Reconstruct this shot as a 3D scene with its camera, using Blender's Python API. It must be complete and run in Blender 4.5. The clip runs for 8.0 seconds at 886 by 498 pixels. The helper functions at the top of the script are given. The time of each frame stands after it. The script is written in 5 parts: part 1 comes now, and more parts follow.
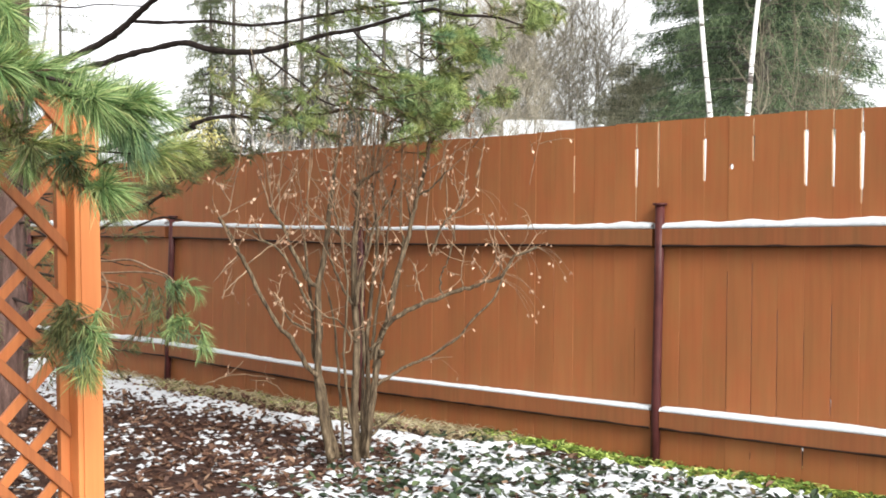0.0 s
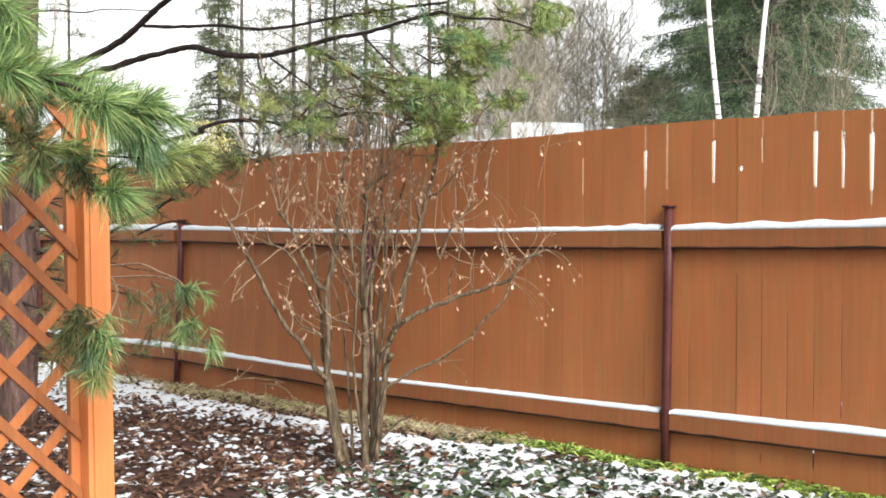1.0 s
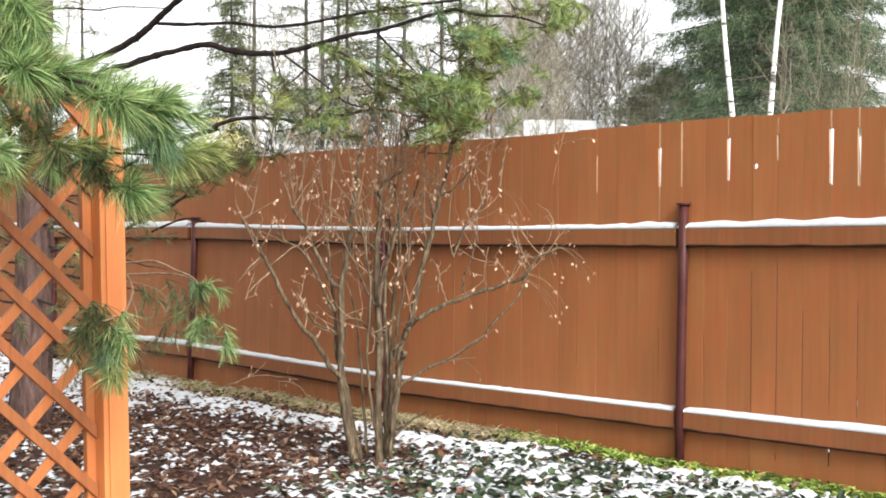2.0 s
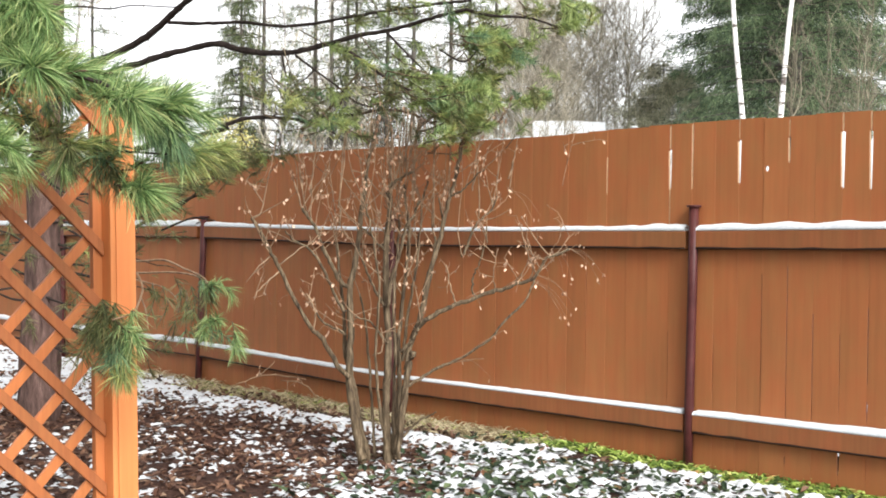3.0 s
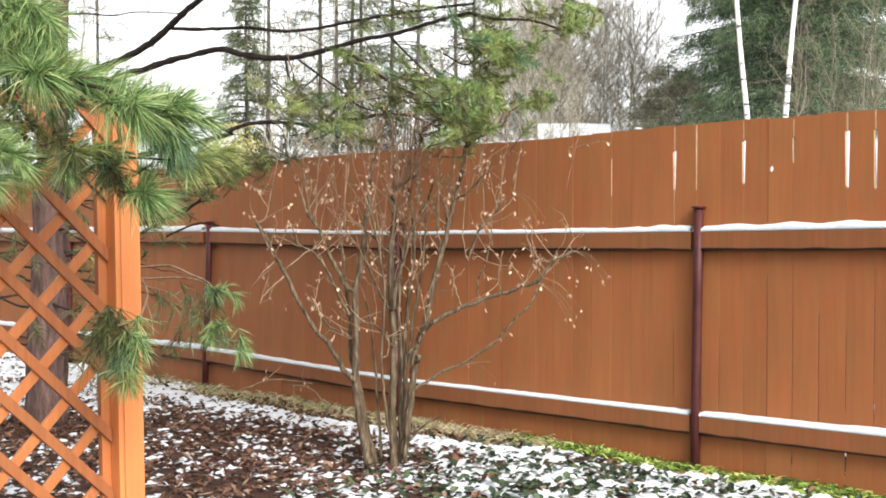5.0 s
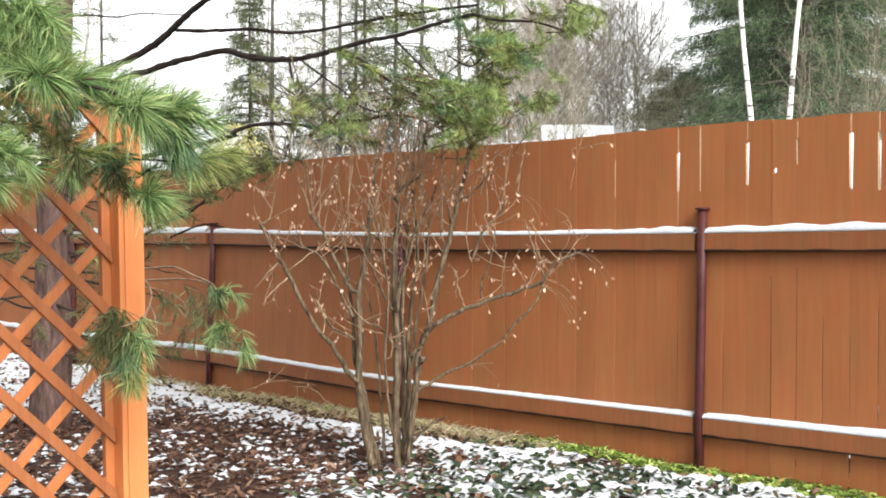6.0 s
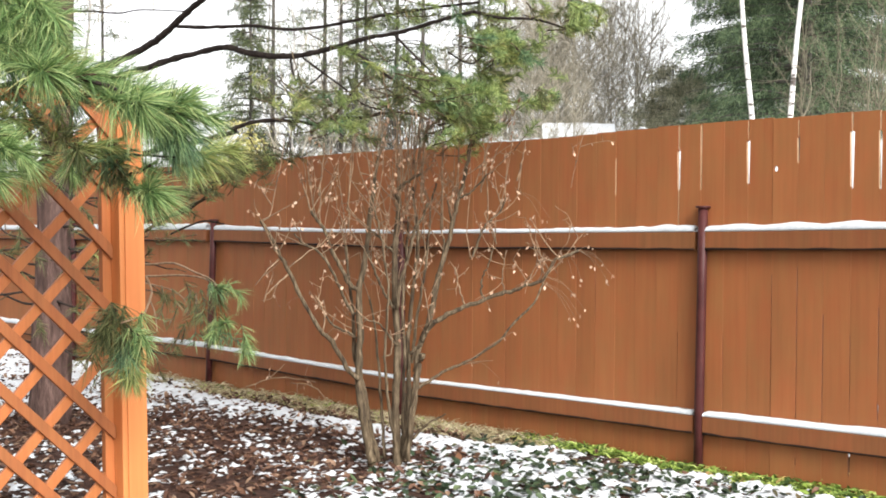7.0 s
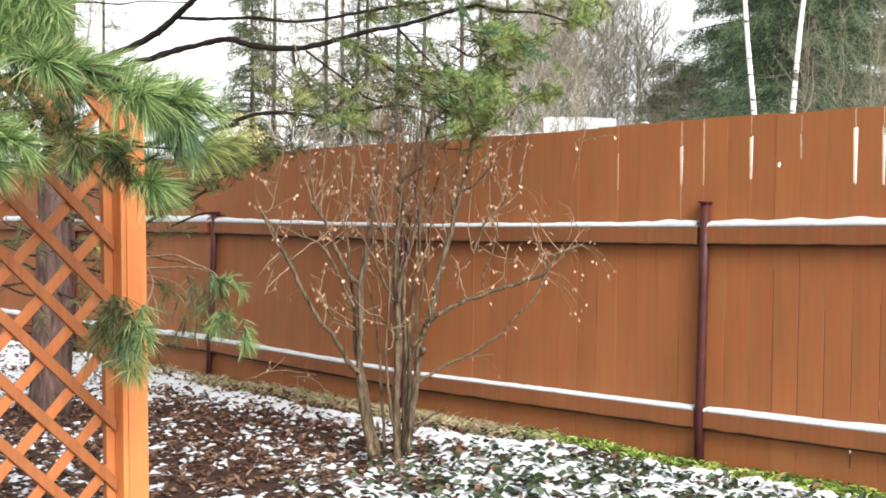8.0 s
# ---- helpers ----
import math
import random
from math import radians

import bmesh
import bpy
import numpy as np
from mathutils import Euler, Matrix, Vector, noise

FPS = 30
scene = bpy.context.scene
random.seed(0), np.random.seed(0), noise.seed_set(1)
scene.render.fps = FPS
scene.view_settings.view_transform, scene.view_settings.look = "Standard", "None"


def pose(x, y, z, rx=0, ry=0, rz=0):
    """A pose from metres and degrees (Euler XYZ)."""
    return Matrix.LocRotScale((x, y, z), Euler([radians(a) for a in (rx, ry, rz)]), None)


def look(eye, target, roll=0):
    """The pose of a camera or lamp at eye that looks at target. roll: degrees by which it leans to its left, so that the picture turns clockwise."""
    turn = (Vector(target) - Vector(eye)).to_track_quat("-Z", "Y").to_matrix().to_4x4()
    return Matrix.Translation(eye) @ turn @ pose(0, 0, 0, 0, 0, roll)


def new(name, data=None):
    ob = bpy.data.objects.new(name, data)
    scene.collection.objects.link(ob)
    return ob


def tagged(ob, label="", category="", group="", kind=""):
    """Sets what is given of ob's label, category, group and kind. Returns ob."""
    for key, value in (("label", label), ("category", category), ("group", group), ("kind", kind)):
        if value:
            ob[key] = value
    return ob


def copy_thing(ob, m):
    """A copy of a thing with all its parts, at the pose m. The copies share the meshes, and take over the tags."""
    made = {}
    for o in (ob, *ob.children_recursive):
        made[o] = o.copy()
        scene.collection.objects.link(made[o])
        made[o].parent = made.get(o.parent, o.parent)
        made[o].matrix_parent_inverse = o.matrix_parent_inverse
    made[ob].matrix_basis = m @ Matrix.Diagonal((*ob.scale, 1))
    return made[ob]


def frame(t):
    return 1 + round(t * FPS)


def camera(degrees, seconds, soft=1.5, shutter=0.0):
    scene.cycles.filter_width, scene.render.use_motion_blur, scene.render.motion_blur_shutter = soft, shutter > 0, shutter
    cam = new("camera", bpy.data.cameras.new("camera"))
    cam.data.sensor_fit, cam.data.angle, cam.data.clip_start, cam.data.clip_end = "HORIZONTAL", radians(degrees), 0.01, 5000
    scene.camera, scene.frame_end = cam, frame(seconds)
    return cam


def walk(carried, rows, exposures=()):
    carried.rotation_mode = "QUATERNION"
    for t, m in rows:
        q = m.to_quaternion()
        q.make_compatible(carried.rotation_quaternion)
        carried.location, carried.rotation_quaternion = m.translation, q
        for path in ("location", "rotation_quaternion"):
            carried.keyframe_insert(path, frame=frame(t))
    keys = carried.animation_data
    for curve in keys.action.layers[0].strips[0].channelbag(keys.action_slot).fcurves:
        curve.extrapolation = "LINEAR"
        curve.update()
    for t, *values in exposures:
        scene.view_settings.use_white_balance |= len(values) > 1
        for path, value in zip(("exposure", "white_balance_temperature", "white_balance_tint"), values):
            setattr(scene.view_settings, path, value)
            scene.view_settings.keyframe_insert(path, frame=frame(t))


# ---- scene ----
cam = camera(42.0, 8.0, soft=1.78)
ROWS = [
    (0.0, -0.0238, 0.0145, 1.3387, 88.898, 0.443, 43.561),
    (0.5, -0.0273, 0.0134, 1.3403, 88.964, 0.258, 43.847),
    (1.0, -0.0286, 0.0146, 1.3401, 89.031, 0.224, 43.971),
    (1.5, -0.0347, 0.0136, 1.3374, 89.022, 0.270, 44.188),
    (2.0, -0.0417, 0.0095, 1.3404, 88.906, 0.282, 44.546),
    (3.5, -0.0561, 0.0102, 1.3409, 88.981, 0.725, 45.026),
    (4.0, -0.0503, 0.0114, 1.3395, 89.079, 0.531, 45.056),
    (4.5, -0.0453, 0.0141, 1.3395, 89.061, 0.223, 45.126),
    (6.0, -0.0450, 0.0134, 1.3399, 89.167, 0.170, 45.434),
    (6.5, -0.0445, 0.0123, 1.3418, 89.195, 0.120, 45.439),
    (7.0, -0.0462, 0.0139, 1.3371, 89.061, 0.387, 45.446),
    (7.5, -0.0549, 0.0170, 1.3404, 88.800, 0.650, 45.415),
    (8.0, -0.0604, 0.0150, 1.3371, 88.745, 0.730, 45.442),
]
walk(cam, [(t, pose(x, y, z, tilt, 0, turn) @ pose(0, 0, 0, 0, 0, roll)) for t, x, y, z, tilt, roll, turn in ROWS], exposures=((0.0, 1.18),))

# ---- sky and sun: a bright overcast day, the brighter side of the sky along +x ----
world = bpy.data.worlds.new("sky")
scene.world = world
world.use_nodes = True
wn = world.node_tree
wn.nodes.clear()
sky = wn.nodes.new("ShaderNodeTexSky")
sky.sky_type, sky.sun_disc = "NISHITA", False
sky.sun_elevation, sky.sun_rotation = radians(35), radians(108)
sky.dust_density, sky.air_density = 2.0, 1.0
veil = wn.nodes.new("ShaderNodeHueSaturation")
veil.inputs["Saturation"].default_value = 0.08
wback = wn.nodes.new("ShaderNodeBackground")
wback.inputs["Strength"].default_value = 0.15
wout = wn.nodes.new("ShaderNodeOutputWorld")
wn.links.new(sky.outputs["Color"], veil.inputs["Color"])
wn.links.new(veil.outputs["Color"], wback.inputs["Color"])
wn.links.new(wback.outputs["Background"], wout.inputs["Surface"])
sun = new("sun", bpy.data.lights.new("sun", "SUN"))
sun.data.energy, sun.data.angle, sun.data.color = 1.8, radians(25), (1.0, 0.965, 0.91)
sun.matrix_world = look((7.4, -2.4, 5.8), (0, 0, 0))

rng = np.random.default_rng(7)


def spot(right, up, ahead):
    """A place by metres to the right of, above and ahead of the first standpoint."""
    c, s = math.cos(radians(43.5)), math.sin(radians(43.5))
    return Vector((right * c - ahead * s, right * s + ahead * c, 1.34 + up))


# ---- materials ----
def material(name, rough=0.75, spec=0.3, metal=0.0):
    m = bpy.data.materials.new(name)
    m.use_nodes = True
    b = m.node_tree.nodes["Principled BSDF"]
    b.inputs["Roughness"].default_value = rough
    b.inputs["Specular IOR Level"].default_value = spec
    b.inputs["Metallic"].default_value = metal
    return m, m.node_tree, b


def coords(nt, scale=(1, 1, 1), kind="Object"):
    tc = nt.nodes.new("ShaderNodeTexCoord")
    mp = nt.nodes.new("ShaderNodeMapping")
    mp.inputs["Scale"].default_value = scale
    nt.links.new(tc.outputs[kind], mp.inputs["Vector"])
    return mp.outputs["Vector"]


def grain(nt, vec, scale, detail=4.0, rough=0.6):
    n = nt.nodes.new("ShaderNodeTexNoise")
    n.inputs["Scale"].default_value = scale
    n.inputs["Detail"].default_value = detail
    n.inputs["Roughness"].default_value = rough
    if vec is not None:
        nt.links.new(vec, n.inputs["Vector"])
    return n.outputs["Fac"]


def ramp(nt, fac, *stops):
    r = nt.nodes.new("ShaderNodeValToRGB")
    el = r.color_ramp.elements
    while len(el) < len(stops):
        el.new(0.5)
    for e, (p, c) in zip(el, stops):
        e.position, e.color = p, (*c, 1)
    nt.links.new(fac, r.inputs["Fac"])
    return r.outputs["Color"]


def blend(nt, a, b, fac, mode="MIX"):
    x = nt.nodes.new("ShaderNodeMix")
    x.data_type, x.blend_type = "RGBA", mode
    for sock, v in ((x.inputs[6], a), (x.inputs[7], b), (x.inputs[0], fac)):
        if isinstance(v, (int, float)):
            sock.default_value = v
        elif isinstance(v, tuple):
            sock.default_value = (*v, 1)
        else:
            nt.links.new(v, sock)
    return x.outputs[2]


def relief(nt, b, fac, strength, distance):
    k = nt.nodes.new("ShaderNodeBump")
    k.inputs["Strength"].default_value, k.inputs["Distance"].default_value = strength, distance
    nt.links.new(fac, k.inputs["Height"])
    nt.links.new(k.outputs["Normal"], b.inputs["Normal"])


def each_random(nt):
    return nt.nodes.new("ShaderNodeObjectInfo").outputs["Random"]


def island_random(nt):
    return nt.nodes.new("ShaderNodeNewGeometry").outputs["Random Per Island"]


def painted_wood(name, light, dark, streak=1.0, rough=0.62):
    m, nt, b = material(name, rough, 0.3)
    shift = nt.nodes.new("ShaderNodeVectorMath")
    shift.operation = "SCALE"
    shift.inputs[0].default_value, shift.inputs[3].default_value = (31.0, 57.0, 83.0), 1.0
    nt.links.new(each_random(nt), shift.inputs[3])

    def moved(scale):
        a = nt.nodes.new("ShaderNodeVectorMath")
        nt.links.new(coords(nt, scale), a.inputs[0])
        nt.links.new(shift.outputs[0], a.inputs[1])
        return a.outputs[0]

    g = grain(nt, moved((38, 38, 1.6)), 1.0, 5)
    broad = grain(nt, moved((3, 3, 1.2)), 1.0, 3)
    patch = grain(nt, moved((9, 9, 3.5)), 1.0, 4)
    base = ramp(nt, g, (0.3, dark), (0.62, light))
    tone = ramp(nt, each_random(nt), (0.0, (0.95, 0.94, 0.93)), (0.5, (0.99, 0.99, 0.99)), (1.0, (1.03, 1.04, 1.05)))
    base = blend(nt, base, tone, 1.0, "MULTIPLY")
    worn = ramp(nt, broad, (0.35, (0.90, 0.90, 0.90)), (0.7, (1.06, 1.06, 1.06)))
    base = blend(nt, base, worn, streak, "MULTIPLY")
    base = blend(nt, base, ramp(nt, patch, (0.34, (1.05, 0.94, 0.90)), (0.66, (0.91, 1.04, 0.99))), streak * 0.8, "MULTIPLY")
    knot = nt.nodes.new("ShaderNodeTexVoronoi")
    nt.links.new(moved((3.0, 0.0, 1.3)), knot.inputs["Vector"])
    knot.inputs["Scale"].default_value = 1.0
    base = blend(nt, base, ramp(nt, knot.outputs["Distance"], (0.018, (0.62, 0.58, 0.56)), (0.04, (1, 1, 1))), 0.8, "MULTIPLY")
    nt.links.new(base, b.inputs["Base Color"])
    relief(nt, b, g, 0.35, 0.004)
    return m


def mottled(name, *stops, scale=8.0, rough=0.85, bump=0.4, dist=0.01, stretch=(1, 1, 1), spec=0.25, kind="Object"):
    m, nt, b = material(name, rough, spec)
    v = coords(nt, stretch, kind)
    f = grain(nt, v, scale, 6, 0.65)
    nt.links.new(ramp(nt, f, *stops), b.inputs["Base Color"])
    relief(nt, b, f, bump, dist)
    return m


def piecewise(name, *stops, rough=0.7, spec=0.3, translucent=0.0, scale=0.0):
    """Each loose piece takes its own tone from the ramp."""
    m, nt, b = material(name, rough, spec)
    col = ramp(nt, island_random(nt), *stops)
    if scale:
        f = grain(nt, coords(nt), scale, 3)
        col = blend(nt, col, ramp(nt, f, (0.3, (0.7, 0.7, 0.7)), (0.7, (1.2, 1.2, 1.2))), 1.0, "MULTIPLY")
    nt.links.new(col, b.inputs["Base Color"])
    if translucent:
        t = nt.nodes.new("ShaderNodeBsdfTranslucent")
        nt.links.new(col, t.inputs["Color"])
        x = nt.nodes.new("ShaderNodeMixShader")
        x.inputs[0].default_value = translucent
        out = nt.nodes["Material Output"]
        nt.links.new(b.outputs["BSDF"], x.inputs[1])
        nt.links.new(t.outputs["BSDF"], x.inputs[2])
        nt.links.new(x.outputs[0], out.inputs["Surface"])
    return m


FENCE = painted_wood("fence_paint", (0.342, 0.124, 0.045), (0.307, 0.109, 0.040))
RAIL = painted_wood("rail_paint", (0.265, 0.097, 0.038), (0.22, 0.080, 0.031))
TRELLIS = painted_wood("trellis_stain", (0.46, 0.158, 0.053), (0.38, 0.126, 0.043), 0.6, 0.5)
DARKSTAIN = painted_wood("dark_trellis_stain", (0.35, 0.120, 0.043), (0.27, 0.090, 0.034), 0.6, 0.55)
POSTPAINT = painted_wood("post_paint", (0.60, 0.212, 0.072), (0.54, 0.186, 0.062), 0.5, 0.5)
PALEEDGE = mottled("pale_board_edge", (0.3, (0.50, 0.33, 0.19)), (0.7, (0.72, 0.52, 0.34)), scale=40, rough=0.7, bump=0.3, dist=0.002)
# near-black brown that stands in for the shade under the rails
RAILSHADE = mottled("rail_shade", (0.3, (0.012, 0.006, 0.004)), (0.7, (0.035, 0.015, 0.009)), scale=40, rough=0.7, bump=0.3, dist=0.002)
STEEL = mottled("maroon_steel", (0.3, (0.050, 0.013, 0.013)), (0.7, (0.085, 0.024, 0.022)), scale=14, rough=0.5, bump=0.15, dist=0.002)
SNOW = mottled("snow", (0.25, (0.55, 0.585, 0.625)), (0.75, (0.71, 0.73, 0.755)), scale=30, rough=0.9, bump=0.5, dist=0.006, spec=0.15)
DEEPSNOW = mottled("deep_snow", (0.25, (0.80, 0.83, 0.86)), (0.75, (0.88, 0.90, 0.92)), scale=6, rough=0.9, bump=0.4, dist=0.02, spec=0.15)
SOIL = mottled("litter_soil", (0.3, (0.022, 0.011, 0.008)), (0.5, (0.055, 0.026, 0.018)), (0.72, (0.10, 0.050, 0.034)), scale=26, rough=0.95, bump=0.9, dist=0.02)
LITTER = piecewise("litter_leaf", (0.0, (0.034, 0.017, 0.012)), (0.45, (0.105, 0.051, 0.033)), (0.85, (0.18, 0.096, 0.060)), (1.0, (0.31, 0.21, 0.14)), rough=0.6, scale=60)
GREENLEAF = piecewise("groundcover_leaf", (0.0, (0.014, 0.025, 0.014)), (0.6, (0.036, 0.058, 0.030)), (0.9, (0.09, 0.13, 0.06)), (1.0, (0.14, 0.06, 0.03)), rough=0.45, scale=60)
GRASS = piecewise("weedy_grass", (0.0, (0.03, 0.055, 0.012)), (0.35, (0.12, 0.19, 0.035)), (0.6, (0.31, 0.43, 0.08)), (0.92, (0.60, 0.70, 0.22)), (1.0, (0.46, 0.22, 0.09)), translucent=0.3)
STRAW = piecewise("dry_grass", (0.0, (0.22, 0.18, 0.10)), (0.5, (0.44, 0.37, 0.215)), (1.0, (0.68, 0.60, 0.42)), translucent=0.25)
PINEBARK = mottled("pine_bark", (0.3, (0.045, 0.027, 0.023)), (0.55, (0.13, 0.080, 0.068)), (0.75, (0.24, 0.155, 0.13)), scale=9, rough=0.95, bump=1.0, dist=0.03, stretch=(3, 3, 0.7))
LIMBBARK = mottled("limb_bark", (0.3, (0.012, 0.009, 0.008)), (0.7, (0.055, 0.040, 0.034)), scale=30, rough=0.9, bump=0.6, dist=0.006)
SHRUBBARK = mottled("shrub_bark", (0.34, (0.028, 0.019, 0.012)), (0.5, (0.095, 0.068, 0.041)), (0.70, (0.22, 0.168, 0.108)), scale=26, rough=0.85, bump=0.35, dist=0.003, stretch=(2.2, 2.2, 0.35))
TWIG = mottled("young_twig", (0.3, (0.11, 0.066, 0.040)), (0.7, (0.39, 0.265, 0.165)), scale=20, rough=0.7, bump=0.1, dist=0.002)
WITHERED = piecewise("withered_leaf", (0.0, (0.26, 0.13, 0.075)), (0.5, (0.50, 0.31, 0.20)), (1.0, (0.72, 0.53, 0.39)), translucent=0.2)
NEEDLE = piecewise("pine_needle", (0.0, (0.06, 0.125, 0.050)), (0.4, (0.19, 0.31, 0.11)), (0.8, (0.43, 0.57, 0.25)), (1.0, (0.62, 0.65, 0.30)), rough=0.42, spec=0.3, translucent=0.35)
OLDNEEDLE = piecewise("old_pine_needle", (0.0, (0.10, 0.14, 0.05)), (0.5, (0.29, 0.36, 0.12)), (0.9, (0.52, 0.54, 0.20)), (1.0, (0.55, 0.44, 0.18)), rough=0.45, translucent=0.35)
# two darker needle tones, with underside and inner shade put into the colour
BLUESHADENEEDLE = piecewise("blue_shaded_pine_needle", (0.0, (0.045, 0.09, 0.050)), (0.5, (0.12, 0.215, 0.110)), (1.0, (0.30, 0.43, 0.215)), rough=0.42, spec=0.3, translucent=0.35)
SHADENEEDLE = piecewise("inner_shaded_pine_needle", (0.0, (0.035, 0.045, 0.02)), (0.5, (0.105, 0.125, 0.05)), (0.85, (0.22, 0.235, 0.095)), (1.0, (0.25, 0.17, 0.08)), rough=0.5, translucent=0.25)
DULLNEEDLE = piecewise("dull_spruce_needle", (0.0, (0.17, 0.17, 0.11)), (0.5, (0.36, 0.355, 0.235)), (1.0, (0.60, 0.575, 0.42)), rough=0.7, translucent=0.35)
WOODNEEDLE = piecewise("forest_needle", (0.0, (0.04, 0.055, 0.026)), (0.6, (0.09, 0.115, 0.05)), (1.0, (0.22, 0.25, 0.10)), rough=0.6, translucent=0.25)
FARNEEDLE = piecewise("pine_needle_far", (0.0, (0.07, 0.11, 0.042)), (0.55, (0.23, 0.31, 0.10)), (1.0, (0.54, 0.62, 0.24)), rough=0.55, translucent=0.25)
SPRUCE = piecewise("spruce_needle", (0.0, (0.016, 0.030, 0.015)), (0.55, (0.076, 0.120, 0.062)), (1.0, (0.245, 0.31, 0.155)), rough=0.6, translucent=0.28)
GREYTWIG = piecewise("grey_twig", (0.0, (0.17, 0.148, 0.110)), (0.6, (0.36, 0.322, 0.245)), (1.0, (0.62, 0.56, 0.45)), rough=0.85)
DRABTWIG = piecewise("drab_twig", (0.0, (0.07, 0.06, 0.04)), (0.6, (0.17, 0.15, 0.10)), (1.0, (0.36, 0.32, 0.23)), rough=0.85)
YELLOWLEAF = piecewise("yellow_leaf", (0.0, (0.26, 0.25, 0.08)), (0.6, (0.50, 0.46, 0.17)), (1.0, (0.66, 0.60, 0.30)), translucent=0.3)
FARBARK = mottled("far_bark", (0.3, (0.04, 0.036, 0.031)), (0.7, (0.13, 0.116, 0.10)), scale=3, rough=0.95, bump=0.5, dist=0.02, stretch=(3, 3, 0.6))
SHEDWALL = mottled("grey_planks", (0.3, (0.16, 0.15, 0.145)), (0.7, (0.28, 0.26, 0.25)), scale=5, stretch=(6, 6, 0.5))


def birch_bark():
    m, nt, b = material("birch_bark", 0.65, 0.3)
    f = grain(nt, coords(nt, (4, 4, 17)), 1.0, 3)
    blotch = grain(nt, coords(nt, (1, 1, 2.2)), 2.4, 3)
    white = ramp(nt, f, (0.36, (0.10, 0.085, 0.075)), (0.43, (0.74, 0.72, 0.68)), (0.8, (0.86, 0.85, 0.82)))
    col = blend(nt, white, ramp(nt, blotch, (0.28, (0.12, 0.10, 0.09)), (0.36, (1, 1, 1))), 1.0, "MULTIPLY")
    nt.links.new(col, b.inputs["Base Color"])
    relief(nt, b, f, 0.3, 0.004)
    return m


BIRCH = birch_bark()


# ---- mesh tools ----
class Soup:
    """Gathers loose geometry for one mesh."""

    def __init__(self):
        self.v, self.f, self.n = [], [], 0

    def add(self, verts, faces):
        k = self.n
        self.v.append(np.asarray(verts, dtype=float).reshape(-1, 3))
        self.f.extend([tuple(i + k for i in f) for f in faces])
        self.n += len(self.v[-1])

    def tube(self, pts, radii, sides=6, close=True):
        pts = [Vector(p) for p in pts]
        n = len(pts)
        ring, faces = [], []
        up = Vector((0.31, 0.22, 0.92)).normalized()
        for i, p in enumerate(pts):
            d = (pts[min(i + 1, n - 1)] - pts[max(i - 1, 0)]).normalized()
            a = d.cross(up)
            if a.length < 0.05:
                a = d.cross(Vector((1, 0, 0)))
            a.normalize()
            b = d.cross(a)
            for k in range(sides):
                w = 2 * math.pi * k / sides
                ring.append(p + (a * math.cos(w) + b * math.sin(w)) * radii[i])
        for i in range(n - 1):
            for k in range(sides):
                q = (k + 1) % sides
                faces.append((i * sides + k, i * sides + q, (i + 1) * sides + q, (i + 1) * sides + k))
        if close:
            faces.append(tuple(range(sides - 1, -1, -1)))
            faces.append(tuple((n - 1) * sides + k for k in range(sides)))
        self.add([tuple(v) for v in ring], faces)

    def ribbons(self, base, way, length, width, droop=0.1):
        """Many thin tapering blades at once (needles, grass)."""
        base, way = np.asarray(base, float), np.asarray(way, float)
        n = len(base)
        if not n:
            return
        way = way / np.linalg.norm(way, axis=1, keepdims=True)
        length = np.broadcast_to(length, n)[:, None]
        width = np.broadcast_to(width, n)[:, None]
        droop = np.broadcast_to(droop, n)[:, None]
        side = np.cross(way, rng.normal(size=(n, 3)))
        side /= np.linalg.norm(side, axis=1, keepdims=True) + 1e-9
        down = np.array([0, 0, -1.0])
        mid = base + way * length * 0.55 + down * droop * length * 0.3
        tip = base + way * length + down * droop * length
        v = np.stack([base - side * width / 2, base + side * width / 2, mid - side * width * 0.45, mid + side * width * 0.45, tip], 1)
        k = self.n
        self.v.append(v.reshape(-1, 3))
        for i in range(n):
            o = k + 5 * i
            self.f.append((o, o + 1, o + 3, o + 2))
            self.f.append((o + 2, o + 3, o + 4))
        self.n += 5 * n

    def leaves(self, base, way, length, width, curl, flat=0.0):
        """Many small folded leaves at once."""
        base, way = np.asarray(base, float), np.asarray(way, float)
        n = len(base)
        way = way / np.linalg.norm(way, axis=1, keepdims=True)
        ref = rng.normal(size=(n, 3)) * (1 - flat) + np.array([0, 0, 1.0]) * flat * 3
        side = np.cross(way, ref)
        side /= np.linalg.norm(side, axis=1, keepdims=True) + 1e-9
        nor = np.cross(side, way)
        L, W, C = (np.broadcast_to(a, n)[:, None] for a in (length, width, curl))
        c = base + way * L * 0.5
        l1, r1 = base + way * L * 0.28 - side * W * 0.42 + nor * C * 0.6, base + way * L * 0.28 + side * W * 0.42 + nor * C * 0.6
        l2, r2 = base + way * L * 0.62 - side * W * 0.5 + nor * C, base + way * L * 0.62 + side * W * 0.5 + nor * C
        tip = base + way * L * 0.97 + nor * C * 0.8
        v = np.stack([base, l1, r1, c, l2, r2, tip], 1)
        k = self.n
        self.v.append(v.reshape(-1, 3))
        for i in range(n):
            o = k + 7 * i
            self.f += [(o, o + 2, o + 3), (o, o + 3, o + 1), (o + 1, o + 3, o + 4), (o + 3, o + 2, o + 5), (o + 4, o + 3, o + 6), (o + 3, o + 5, o + 6)]
        self.n += 7 * n

